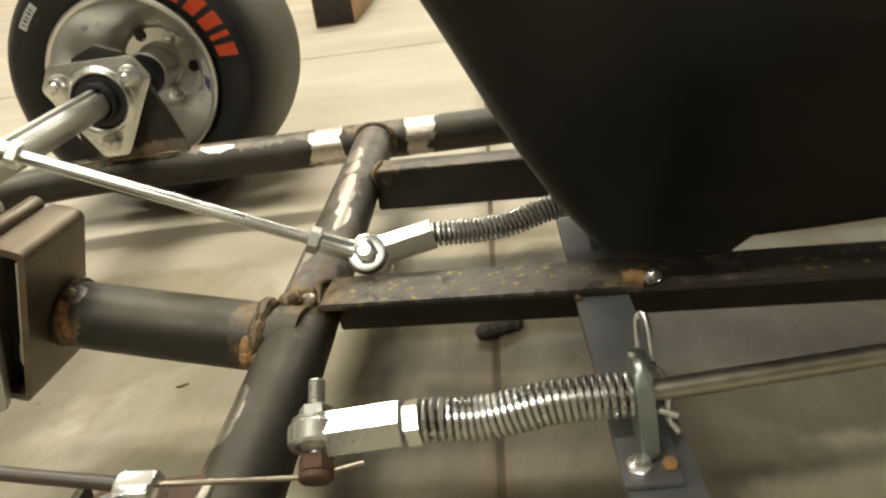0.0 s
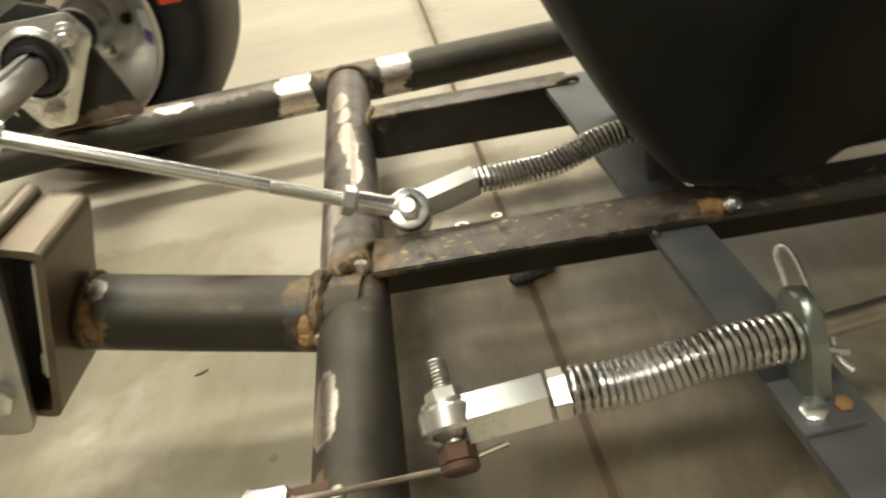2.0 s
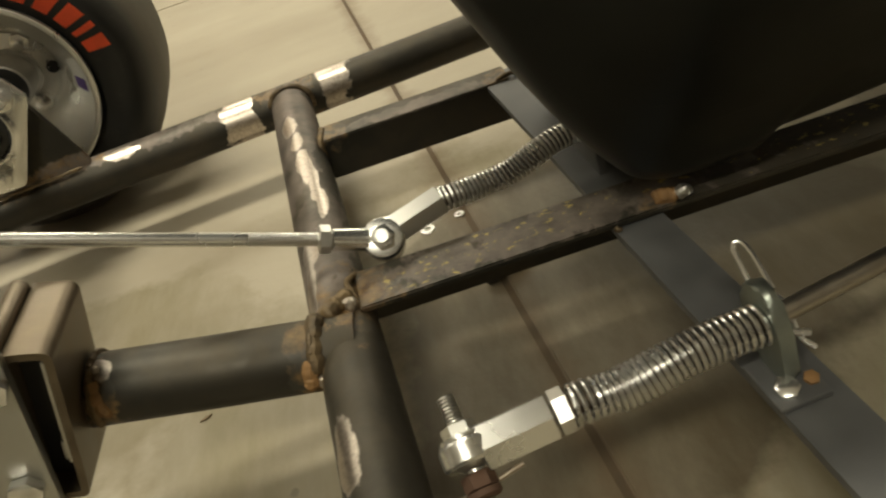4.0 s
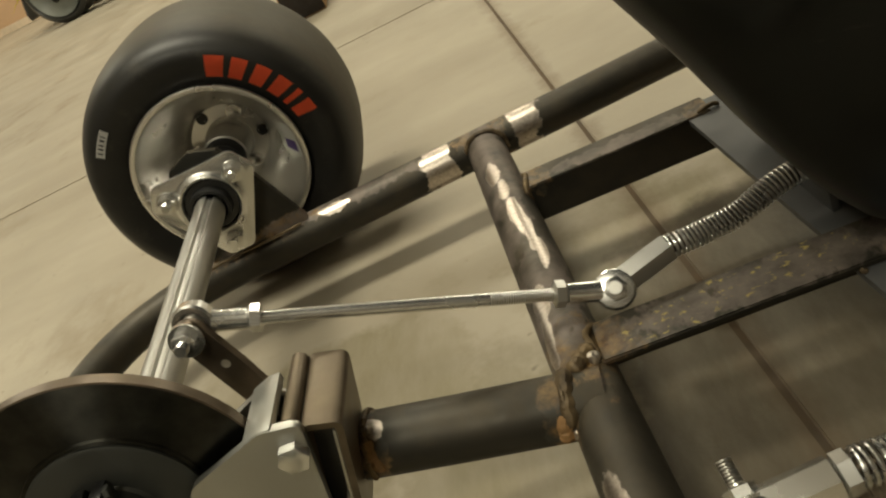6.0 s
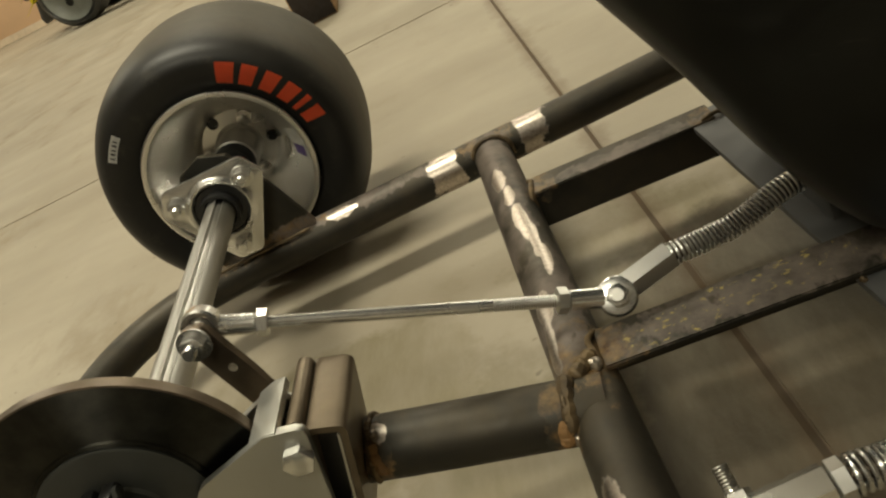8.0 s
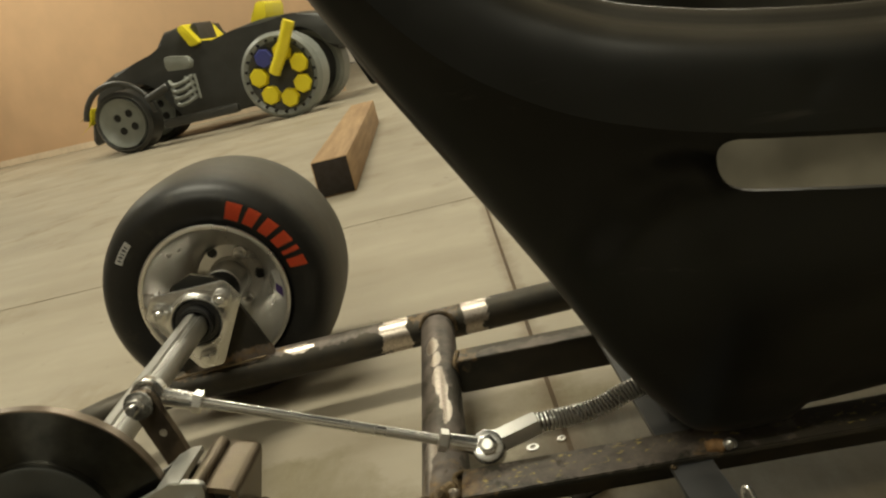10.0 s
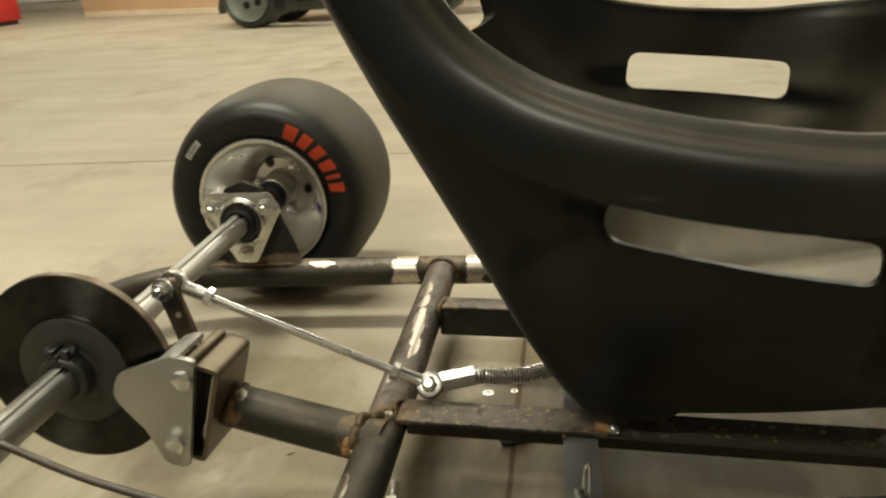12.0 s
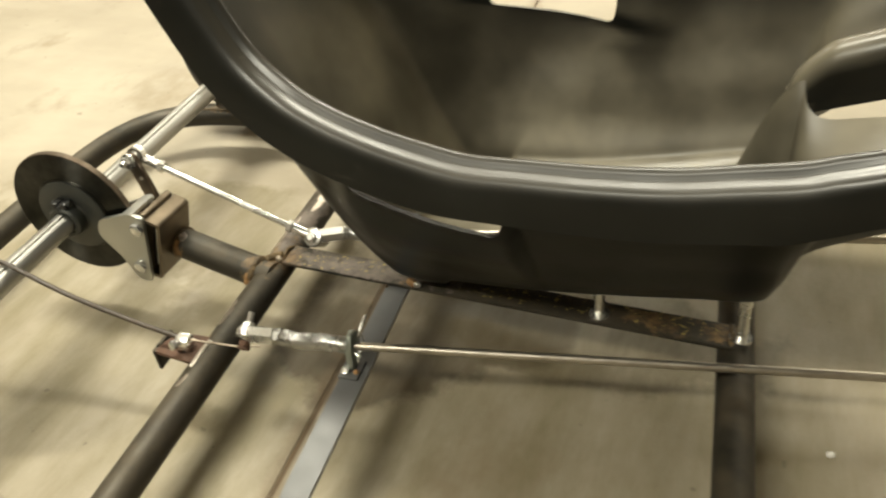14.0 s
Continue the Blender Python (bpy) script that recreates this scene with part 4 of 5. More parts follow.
far_plate = rounded([(-0.094, 0.146, 0.004), (-0.104, 0.151, 0.006), (-0.135, 0.138, 0.012), (-0.142, 0.118, 0.010), (-0.118, 0.092, 0.012), (-0.112, 0.072, 0.006), (-0.104, 0.070, 0.004)], 6)
part("caliper_plate", prism(B(), far_plate, 0.0045, XZ(0.0625), 0.0011), CAST, caliper)
part("caliper_web", prism(B(), [(-0.0905, 0.1552), (-0.0962, 0.1554), (-0.1060, 0.1520), (-0.1060, 0.1482), (-0.0962, 0.1515), (-0.0905, 0.1512)], 0.0375, XZ(0.0455), 0.0005), CAST, caliper, "folded silver web across the disc")
part("brake_pad", prism(B(), rounded([(-0.098, 0.146, 0.004), (-0.132, 0.134, 0.008), (-0.122, 0.098, 0.008), (-0.104, 0.092, 0.004)]), 0.0060, XZ(0.0455), 0.0006), BLACK, caliper)
part("backing_plate", prism(B(), rounded([(-0.096, 0.150, 0.004), (-0.134, 0.137, 0.008), (-0.124, 0.095, 0.008), (-0.102, 0.086, 0.004)]), 0.0028, XZ(0.0500), 0.0005), LEVER, caliper)
# short length of leaning rectangular tube that the stub carries, open at its near end
def leaning(w0, w1, h0, h1, rad):
    """An outline (x, z) in the tube's own slanted directions, from its upper right corner."""
    spot = lambda w, h: (-0.0635 - 0.952 * w + 0.305 * h, 0.1412 + 0.305 * w + 0.952 * h)
    return rounded([(*spot(w1, h0), rad), (*spot(w0, h0), rad), (*spot(w0, h1), rad), (*spot(w1, h1), rad)], 5)


br = B()
outer, inner = leaning(0.0, 0.0200, -0.0800, 0.0, 0.0050), leaning(0.0034, 0.0166, -0.0766, -0.0034, 0.0022)
loops = []
for ring, y in ((inner, 0.0820), (outer, 0.0820), (outer, 0.0318), (inner, 0.0318)):
    loops.append([br.verts.new((x, y, z)) for x, z in ring])
n_ = len(outer)
for A_, B_ in zip(loops, loops[1:] + loops[:1]):
    for k in range(n_):
        br.faces.new((A_[k], A_[(k + 1) % n_], B_[(k + 1) % n_], B_[k]))
bmesh.ops.recalc_face_normals(br, faces=br.faces[:])
part("bracket_tube", br, BRACKET, caliper, "brown rectangular steel tube bracket", smooth=50)
# black filler added so the open tube looks dark inside
part("tube_filler", prism(B(), leaning(0.0037, 0.0163, -0.0745, -0.0045, 0.002), 0.036, XZ(0.0600)), SEAL, caliper, "black filler that stands in for shade inside the tube")
part("pad_liner", prism(B(), leaning(0.0040, 0.0052, -0.0600, -0.0060, 0.0004), 0.0300, XZ(0.0480), 0.0002), ZINC_DULL, caliper, "bright pad backing strip")
part("pad_liner", prism(B(), leaning(0.0052, 0.0072, -0.0600, -0.0500, 0.0004), 0.0280, XZ(0.0490), 0.0002), ZINC_DULL, caliper)
part("top_ridge", prism(B(), leaning(0.0190, 0.0272, -0.030, 0.0030, 0.0036), 0.046, XZ(0.0570), 0.0006), BRACKET, caliper, "rounded brown ridge")
# lever
lev = rounded([(-0.1390, 0.186, 0.006), (-0.1225, 0.187, 0.006), (-0.1140, 0.154, 0.008), (-0.1070, 0.118, 0.004), (-0.1215, 0.116, 0.004), (-0.1300, 0.150, 0.008)], 6)
lv = part("lever", prism(B(), lev, 0.0050, XZ(0.0875), 0.0009), LEVER, caliper, "brown steel brake lever")
# pale disc painted as the bright floor seen through the lever
part("lever_hole", revolve(B(), [(0, 0.0), (0.0019, 0), (0.0024, 0.0003), (0.0024, -0.001), (0, -0.001)], Matrix.Translation((-0.1220, 0.0848, 0.158)) @ Matrix.Rotation(radians(90), 4, "X"), 20), LIGHTHOLE, lv)
part("lever_shaft", rod(B(), (-0.114, 0.060, 0.120), (-0.114, 0.094, 0.120), 0.007, 24), ZINC_DULL, caliper)


# ---- linkages ----
def rod_end(parent, eye, ax, shank_to, r=0.0105, label=""):
    """A ball joint: ring round ax at eye, with a threaded shank towards shank_to."""
    eye, ax, to = Vector(eye), Vector(ax).normalized(), Vector(shank_to)
    m = at_axis(eye, ax)
    ring = part("rod_end", revolve(B(), [(0.0066, -0.0038), (r - 0.001, -0.0042), (r, -0.0030), (r, 0.0030), (r - 0.001, 0.0042), (0.0066, 0.0038)], m, 36, True), ZINC, parent, label or "zinc plated ball joint")
    part("ball", revolve(B(), [(0.0034, -0.0056)] + [(0.0068 * math.cos(a), 0.0068 * math.sin(a)) for a in [radians(-55 + 110 * k / 10) for k in range(11)]] + [(0.0034, 0.0056)], m, 28, True), ZINC_DULL, ring)
    d = (to - eye).normalized()
    part("shank", revolve(B(), [(0, r * 0.8), (0.0062, r * 0.8), (0.0056, r * 1.1), (0.0054, (to - eye).length - 0.0005), (0.0048, (to - eye).length), (0, (to - eye).length)], at_axis(eye, d), 24), ZINC, ring)
    return ring


def cap_bolt(parent, at, ax, length, r=0.0068):
    """A flanged bolt with its head at the near end, its axis ax pointing out of the head."""
    at, ax = Vector(at), Vector(ax).normalized()
    b = part("bolt", rod(B(), at - ax * length, at, 0.0034), ZINC, parent)
    part("washer", revolve(B(), [(0.0030, 0), (0.0098, 0), (0.0098, 0.0014), (0.0090, 0.0017), (0.0030, 0.0017)], at_axis(at, ax), 32, True), ZINC, b)
    part("bolt_head", hexagon(B(), at + ax * 0.0017, at + ax * 0.0066, r), ZINC, b)
    part("head_mark", rod(B(), at + ax * 0.0066, at + ax * 0.0074, 0.0036), ZINC_DULL, b)
    return b


brake_rod = thing("brake_linkage", (0.06, 0.112, 0.086), "zinc plated brake rod with ball joints and a return spring", "linkage", parent=chassis)
E0, E1 = Vector((-0.1285, 0.0965, 0.1795)), Vector((0.0640, 0.1135, 0.0915))
dr = (E1 - E0).normalized()
rod_end(brake_rod, E0, (0.05, -1, 0.15), E0 + dr * 0.026, 0.0108)
rod_end(brake_rod, E1, (0.05, -0.75, 0.66), E1 - dr * 0.026, 0.0108)
part("tie_rod", rod(B(), E0 + dr * 0.030, E1 - dr * 0.030, 0.0034, 20), ZINC, brake_rod, "slim bright tie rod")
part("rod_thread", thread(B(), E0 + dr * 0.030, E0 + dr * 0.046, 0.0036), ZINC, brake_rod)
part("rod_thread", thread(B(), E1 - dr * 0.066, E1 - dr * 0.030, 0.0036), ZINC_DULL, brake_rod)
part("jam_nut", hexagon(B(), E0 + dr * 0.0265, E0 + dr * 0.0325, 0.0072), ZINC, brake_rod)
part("jam_nut", hexagon(B(), E1 - dr * 0.0325, E1 - dr * 0.0265, 0.0072), ZINC_DULL, brake_rod, "dull jam nut")
lb = Vector((0.05, -1, 0.15)).normalized()
lp = Vector((-0.1300, 0.0835, 0.1790))
pivot = part("bolt", rod(B(), lp - lb * 0.022, lp, 0.0034), ZINC, brake_rod)
part("washer", revolve(B(), [(0.0034, 0), (0.0088, 0), (0.0088, 0.0014), (0.0034, 0.0014)], at_axis(lp, lb), 32, True), ZINC, pivot)
part("nut", hexagon(B(), lp + lb * 0.0014, lp + lb * 0.0068, 0.0062), ZINC, pivot)
part("bolt_end", thread(B(), lp + lb * 0.0060, lp + lb * 0.0118, 0.0033), ZINC, pivot)
cap_bolt(brake_rod, E1 + Vector((0.05, -0.75, 0.66)) * 0.0048, (0.05, -0.75, 0.66), 0.022, 0.0062)
F0, F1 = E1 + Vector((0.0045, 0.0035, 0.0005)), Vector((0.0975, 0.1245, 0.0965))
fd = (F1 - F0).normalized()
part("clevis_eye", revolve(B(), [(0.0036, -0.006), (0.0088, -0.006), (0.0095, -0.005), (0.0095, 0.005), (0.0088, 0.006), (0.0036, 0.006)], at_axis(E1 + Vector((0.0, 0.009, -0.008)), (0.05, -0.75, 0.66)), 30, True), ZINC, brake_rod)
part("coupling_nut", hexagon(B(), F0 + fd * 0.001, F1, 0.0082, (0.05, -0.40, 0.90), 0.1), ZINC_DULL, brake_rod, "long hexagon coupling nut")
S1 = Vector((0.176, 0.1345, 0.1045))
mid_ = F1.lerp(S1, 0.5) + Vector((0, -0.001, -0.0035))
part("spring", spring(B(), [F1, F1.lerp(S1, 0.25) + Vector((0, 0, -0.003)), mid_, F1.lerp(S1, 0.78) + Vector((0, 0, 0.000)), S1], 0.0058, 0.00094, 33), SPRING, brake_rod, "bright coil return spring")
far_dir = Vector((0.972, 0.225, 0.0)).normalized()
part("inner_rod", tube(B(), smooth_path([F1 - fd * 0.004, mid_, S1], 8), 0.0034, 16), LEVER, brake_rod, "dark rod inside the spring")
part("pull_rod", tube(B(), smooth_path([S1, S1 + far_dir * 0.10, S1 + far_dir * 0.5, S1 + far_dir * 0.85], 8), 0.0040, 16), DULLROD, brake_rod, "long plain pull rod")

throttle = thing("throttle_linkage", (0.09, -0.04, 0.086), "zinc plated pull rod with coupling nut and return spring", "linkage", parent=chassis)
T0, T1 = Vector((0.0785, -0.0422, 0.0964)), Vector((0.1155, -0.0396, 0.0994))
td = (T1 - T0).normalized()
bax = Vector((-0.10, 0.82, 0.56)).normalized()
rod_end(throttle, T0, bax, T0 + td * 0.012, 0.0098, "worn zinc ball joint")
part("coupling_nut", hexagon(B(), T0 + td * 0.0045, T0 + td * 0.0308, 0.0086, (0.05, -0.33, 0.94), 0.08), ZINC, throttle, "bright hexagon coupling nut")
part("jam_nut", hexagon(B(), T0 + td * 0.0314, T0 + td * 0.0374, 0.0080, (0, 1, 0.2)), ZINC, throttle)
tb = part("bolt", rod(B(), T0 - bax * 0.012, T0 + bax * 0.012, 0.0030), ZINC, throttle)
part("bolt_thread", thread(B(), T0 + bax * 0.009, T0 + bax * 0.0205, 0.0031), ZINC_DULL, tb)
part("nut", hexagon(B(), T0 + bax * 0.0058, T0 + bax * 0.0105, 0.0062), ZINC, tb)
part("washer", revolve(B(), [(0.003, 0.0045), (0.0085, 0.0045), (0.0085, 0.0058), (0.003, 0.0058)], at_axis(T0, bax), 28, True), ZINC, tb)
part("rusty_head", hexagon(B(), T0 - bax * 0.0125, T0 - bax * 0.0068, 0.0060), RUSTY, tb, "rusted hexagon head")
part("rusty_head", revolve(B(), [(0, -0.0156), (0.0050, -0.0156), (0.0060, -0.0148), (0.0060, -0.0128), (0, -0.0128)], at_axis(T0, bax), 24), RUSTY, tb)
G = Vector((0.1845, -0.0360, 0.1042))
part("spring", spring(B(), [T1 + td * 0.0015, T1.lerp(G, 0.3) + Vector((0, 0, -0.0018)), T1.lerp(G, 0.65) + Vector((0, 0, 0.0010)), G], 0.0067, 0.00104, 28), SPRING, throttle, "bright coil return spring")
rd = (Vector((0.62, 0.0625, 0.0960)) - G).normalized()
part("inner_rod", tube(B(), [T1 - td * 0.006, T1.lerp(G, 0.5), G], 0.0036, 20), LEVER, throttle, "dark rod inside the spring")
part("pull_rod", tube(B(), [G, G + rd * 0.2, G + rd * 0.5, G + rd * 0.85], 0.0038, 20), DULLROD, throttle, "long plain steel pull rod")

# rod guide that stands on the strip
guide = thing("rod_guide", (0.186, -0.036, 0.082), "bent zinc plated rod guide with a spring clip", "rod guide", parent=chassis)
gm = at_axis((0.1880, -0.0365, 0.0985), (0.96, 0.10, 0.02), (0.10, 0.36, 1))
lug = part("guide_plate", prism(B(), rounded([(-0.0065, -0.016, 0.004), (0.0065, -0.016, 0.004), (0.0105, 0.004, 0.012), (0.0080, 0.020, 0.007), (-0.0080, 0.020, 0.007), (-0.0105, 0.004, 0.012)], 6), 0.0056, gm, 0.0024), SPROCKET, guide, "bent grey metal guide lug")
part("foot", box(B(), (0.0190, 0.024, 0.0026), pose(0.1885, -0.044, 0.0834, 0, 0, 4.7), 0.0008), PLATE, guide)
part("bolt_head", hexagon(B(), (0.1855, -0.050, 0.085), (0.1852, -0.0510, 0.0888), 0.0044), ZINC, guide)
part("bolt_head", hexagon(B(), (0.195, -0.048, 0.085), (0.195, -0.0487, 0.0868), 0.0027), ORANGE, guide, "rusted rivet")
clip = [(0.1925, -0.030, 0.112), (0.1925, -0.019, 0.1170), (0.1920, -0.012, 0.1190), (0.1906, -0.0085, 0.1182), (0.1892, -0.0095, 0.1165), (0.1888, -0.015, 0.1135), (0.1892, -0.022, 0.1090), (0.1945, -0.026, 0.1060), (0.1965, -0.032, 0.1035), (0.1955, -0.041, 0.0985), (0.1985, -0.046, 0.0960)]
part("spring_clip", tube(B(), smooth_path(clip, 8), 0.00105, 10), ZINC, guide, "bent bright wire clip")
part("cross_pin", rod(B(), (0.1925, -0.041, 0.1015), (0.1985, -0.042, 0.0998), 0.0013), ZINC, guide)

# ---- throttle cable and its clamp ----
cable = thing("throttle_cable", (0.02, -0.067, 0.082), "black sheathed throttle cable laid over the axle", "cable")
sheath = [(0.020, -0.0675, 0.0995), (-0.03, -0.068, 0.1075), (-0.10, -0.069, 0.1240), (-0.150, -0.0705, 0.1440), (-0.172, -0.0715, 0.1528), (-0.20, -0.0760, 0.1560), (-0.265, -0.085, 0.162), (-0.36, -0.098, 0.156), (-0.45, -0.115, 0.105), (-0.53, -0.13, 0.030), (-0.62, -0.14, 0.0125), (-0.95, -0.25, 0.0125)]
part("sheath", tube(B(), smooth_path(sheath, 10), 0.0025, 14), SHEATH, cable)
part("inner_wire", tube(B(), smooth_path([(0.018, -0.0675, 0.0995), (0.04, -0.0635, 0.0960), (0.060, -0.0565, 0.0905), (0.0765, -0.0520, 0.0880), (0.095, -0.047, 0.089)], 8), 0.0010, 10), WIRE, cable, "bare inner cable")
clamp = thing("cable_clamp", (0.02, -0.067, 0.08), "bright cable clamp bolted to a rusty tab", "clamp", parent=chassis)
part("tab", prism(B(), rounded([(-0.006, -0.080, 0.003), (0.046, -0.083, 0.003), (0.052, -0.047, 0.003), (0.003, -0.052, 0.006)]), 0.0035, Matrix.Translation((0, 0, 0.0850)), 0.0005), RUSTY, clamp, "rusty welded steel tab")
part("tab_leg", box(B(), (0.0035, 0.030, 0.024), pose(-0.0055, -0.066, 0.0750, 0, 0, 4.7), 0.0006), STEEL, clamp)
part("clamp_block", prism(B(), rounded([(-0.0068, -0.0065, 0.002), (0.0068, -0.0065, 0.002), (0.0068, 0.0068, 0.004), (-0.0068, 0.0068, 0.004)]), 0.0125, at_axis((0.0250, -0.0675, 0.0950), (1, 0.05, -0.05)), 0.0012), ZINC, clamp, "bright cable clamp block")
part("clamp_screw", hexagon(B(), (0.0215, -0.0755, 0.0975), (0.0205, -0.0800, 0.0995), 0.0048), ZINC, clamp)
part("weld_bar", tube(B(), [(0.0425, -0.054, 0.0860), (0.0430, -0.068, 0.0868), (0.0440, -0.088, 0.0850)], 0.0036, 14), DULLROD, clamp, "steel bar welded beside the tab")

# ---- bucket seat ----
seat = thing("bucket_seat", (0.3, 0.165, 0.09), "black moulded plastic kart bucket seat with side slots", "seat")
YC = 0.165
# stations from the top of the back to the front edge: floor of the shell (x, z), rim (x, z), half widths below and at the rim
STN = [(-0.034, 0.545, -0.012, 0.556, 0.050, 0.066), (-0.015, 0.510, 0.020, 0.522, 0.078, 0.094), (0.006, 0.462, 0.057, 0.475, 0.098, 0.117),
       (0.030, 0.405, 0.088, 0.426, 0.110, 0.131), (0.059, 0.345, 0.123, 0.377, 0.117, 0.144), (0.090, 0.285, 0.157, 0.353, 0.120, 0.155),
       (0.120, 0.225, 0.193, 0.340, 0.120, 0.165), (0.147, 0.165, 0.236, 0.331, 0.116, 0.173), (0.172, 0.120, 0.280, 0.326, 0.110, 0.180), (0.193, 0.101, 0.315, 0.324, 0.106, 0.184),
       (0.245, 0.102, 0.355, 0.326, 0.107, 0.185), (0.315, 0.109, 0.402, 0.329, 0.108, 0.186), (0.390, 0.122, 0.450, 0.334, 0.110, 0.186),
       (0.460, 0.137, 0.492, 0.342, 0.112, 0.185), (0.508, 0.147, 0.522, 0.348, 0.114, 0.184), (0.519, 0.163, 0.540, 0.354, 0.116, 0.183), (0.529, 0.210, 0.564, 0.362, 0.122, 0.182), (0.575, 0.250, 0.608, 0.379, 0.130, 0.178), (0.640, 0.282, 0.655, 0.397, 0.132, 0.172)]


def seat_stations(n):
    v = [Vector(r[:3]) for r in STN], [Vector(r[3:]) for r in STN]
    return [(*a, *b) for a, b in zip(smooth_path(v[0], n), smooth_path(v[1], n))]


# outline across: (share of the way out, share of the way up) from the middle to the wall, then the rolled lip
ACROSS = [(0.0, 0.0), (0.30, 0.0), (0.60, 0.002), (0.82, 0.015), (0.93, 0.05), (1.0, 0.12), (1.06, 0.24), (1.15, 0.40), (1.26, 0.56), (1.36, 0.74), (1.43, 0.90), (1.47, 0.985)]
LIP = [(0.0012, 0.0030), (0.0034, 0.0024), (0.0054, 0.0002), (0.0073, -0.0018), (0.0100, -0.0031), (0.0134, -0.0043), (0.0164, -0.0064), (0.0190, -0.0106), (0.0210, -0.0178), (0.0223, -0.0275), (0.0230, -0.0385)]


def seat_bm():
    bm = B()
    rows = []
    for xc, zc, xr, zr, wb, wt in seat_stations(16):
        step = min(1, max(0, (xc - 0.230) / 0.009))          # the foot that rests on the bar ends in a small step
        C, Rm = Vector((xc, 0, zc)), Vector((xr, 0, zr))
        half = []
        mx = ACROSS[-1][0]
        for o, u in ACROSS:
            t = min(1.0, o)
            if o <= 1.0:
                lat = wb * o
            else:
                lat = wb + (wt - wb) * min(1.0, ((o - 1.0) / (mx - 1.0)) ** 0.8)
            p = C.lerp(Rm, u)
            low = max(0, 1 - u / 0.16) * min(1, max(0, (o - 0.55) / 0.35))
            half.append(Vector((p.x, lat, p.z + 0.0095 * step * low)))
        n = (Rm - C).normalized()
        for a, b in LIP:
            half.append(Vector((Rm.x + n.x * b, wt + a, Rm.z + n.z * b)))
        # the hump between the thighs, which runs on to the front edge
        for q in half:
            w = min(1, max(0, (q.x - 0.445) / 0.075))
            w = w * w * (3 - 2 * w) * math.exp(-(q.y / 0.046) ** 2)
            q.z += max(0, 0.298 - q.z) * w
        dense = smooth_path(half, 8)
        # the panel below the side slot stands proud
        far = [q.copy() for q in dense]
        for q, end, proud in [(q, 0.008, 0.015) for q in dense] + [(q, 0.080, 0.006) for q in far]:
            top = 0.2625 - 0.150 * (q.x - 0.222)
            f = min(1, max(0, (q.x - 0.155) / 0.05)) * min(1, max(0, (0.341 - 0.008 + end - q.x) / end))
            g = min(1, max(0, (top + 0.024 - q.z) / 0.019)) * min(1, max(0, (q.z - 0.13) / 0.10))
            f, g = f * f * (3 - 2 * f), g * g * (3 - 2 * g)
            if q.y > 0.10:
                q.y += proud * f * g
        near = [Vector((p.x, -p.y, p.z)) for p in dense[:0:-1]]
        dense = far
        # the hollow that runs from the near slot down and back, and the fine crease above it
        for q in near:
            for (ax_, az_), (bx_, bz_), deep, wide_ in (((0.152, 0.232), (0.203, 0.280), 0.0060, 0.0085), ((0.203, 0.282), (0.231, 0.312), 0.0009, 0.0040)):
                ux, uz = bx_ - ax_, bz_ - az_
                k_ = ((q.x - ax_) * ux + (q.z - az_) * uz) / (ux * ux + uz * uz)
                c_ = min(1, max(0, k_))
                away = math.hypot(q.x - ax_ - c_ * ux, q.z - az_ - c_ * uz)
                if q.y < -0.08:
                    q.y += deep * math.exp(-(away / wide_) ** 2) * (0.35 + 0.65 * c_)
        # the ridge where the far side wall turns into the thigh bolster
        for q in dense:
            along = (q.x - 0.366) - 0.32 * (q.z - 0.262)
            up = min(1, max(0, (q.z - 0.17) / 0.07)) * min(1, max(0, (0.350 - q.z) / 0.03))
            if q.y > 0.10:
                q.y -= 0.008 * math.exp(-(along / 0.034) ** 2) * up
        full = near + dense
        rows.append([bm.verts.new(p) for p in full])
    for A_, B_ in zip(rows, rows[1:]):
        for k in range(len(A_) - 1):
            bm.faces.new((A_[k], A_[k + 1], B_[k + 1], B_[k]))
    # a slight lean: the far side stands higher
    bm.transform(Matrix.Translation((0, YC, 0)) @ Matrix.Translation((0, 0, 0.12)) @ Matrix.Rotation(radians(3.2), 4, "X") @ Matrix.Translation((0, 0, -0.12)))
    return bm


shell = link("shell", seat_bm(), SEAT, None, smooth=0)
sol = shell.modifiers.new("thick", "SOLIDIFY")
sol.thickness, sol.offset = 0.0045, 0.0
cutters = []


def slot_cutter(centre, size, m3, r):
    w, h = size[0] / 2, size[1] / 2
    bm = prism(B(), rounded([(-w, -h, r), (w, -h, r), (w, h, r), (-w, h, r)], 8), size[2], Matrix.Translation(centre) @ m3)
    ob = link("cutter", bm, SEAT, None, smooth=0)
    mod = shell.modifiers.new("cut", "BOOLEAN")
    mod.operation, mod.object, mod.solver = "DIFFERENCE", ob, "MANIFOLD"
    cutters.append(ob)


side = Matrix(((1, 0, 0, 0), (0, 0, -1, 0), (0, 1, 0, 0), (0, 0, 0, 1)))
slot_cutter((0.2650, -0.015, 0.2610), (0.132, 0.0196, 0.09), Matrix.Rotation(radians(8.6), 4, "Y") @ side, 0.0105)
slot_cutter((0.272, 0.345, 0.2870), (0.134, 0.0310, 0.09), Matrix.Rotation(radians(6.5), 4, "Y") @ side, 0.0105)
slot_cutter((0.050, 0.252, 0.356), (0.052, 0.060, 0.16), Matrix.Rotation(radians(70), 4, "Y"), 0.008)
slot_cutter((0.617, 0.167, 0.30), (0.196, 0.064, 0.22), Matrix.Identity(4), 0.028)
dg = bpy.context.evaluated_depsgraph_get()
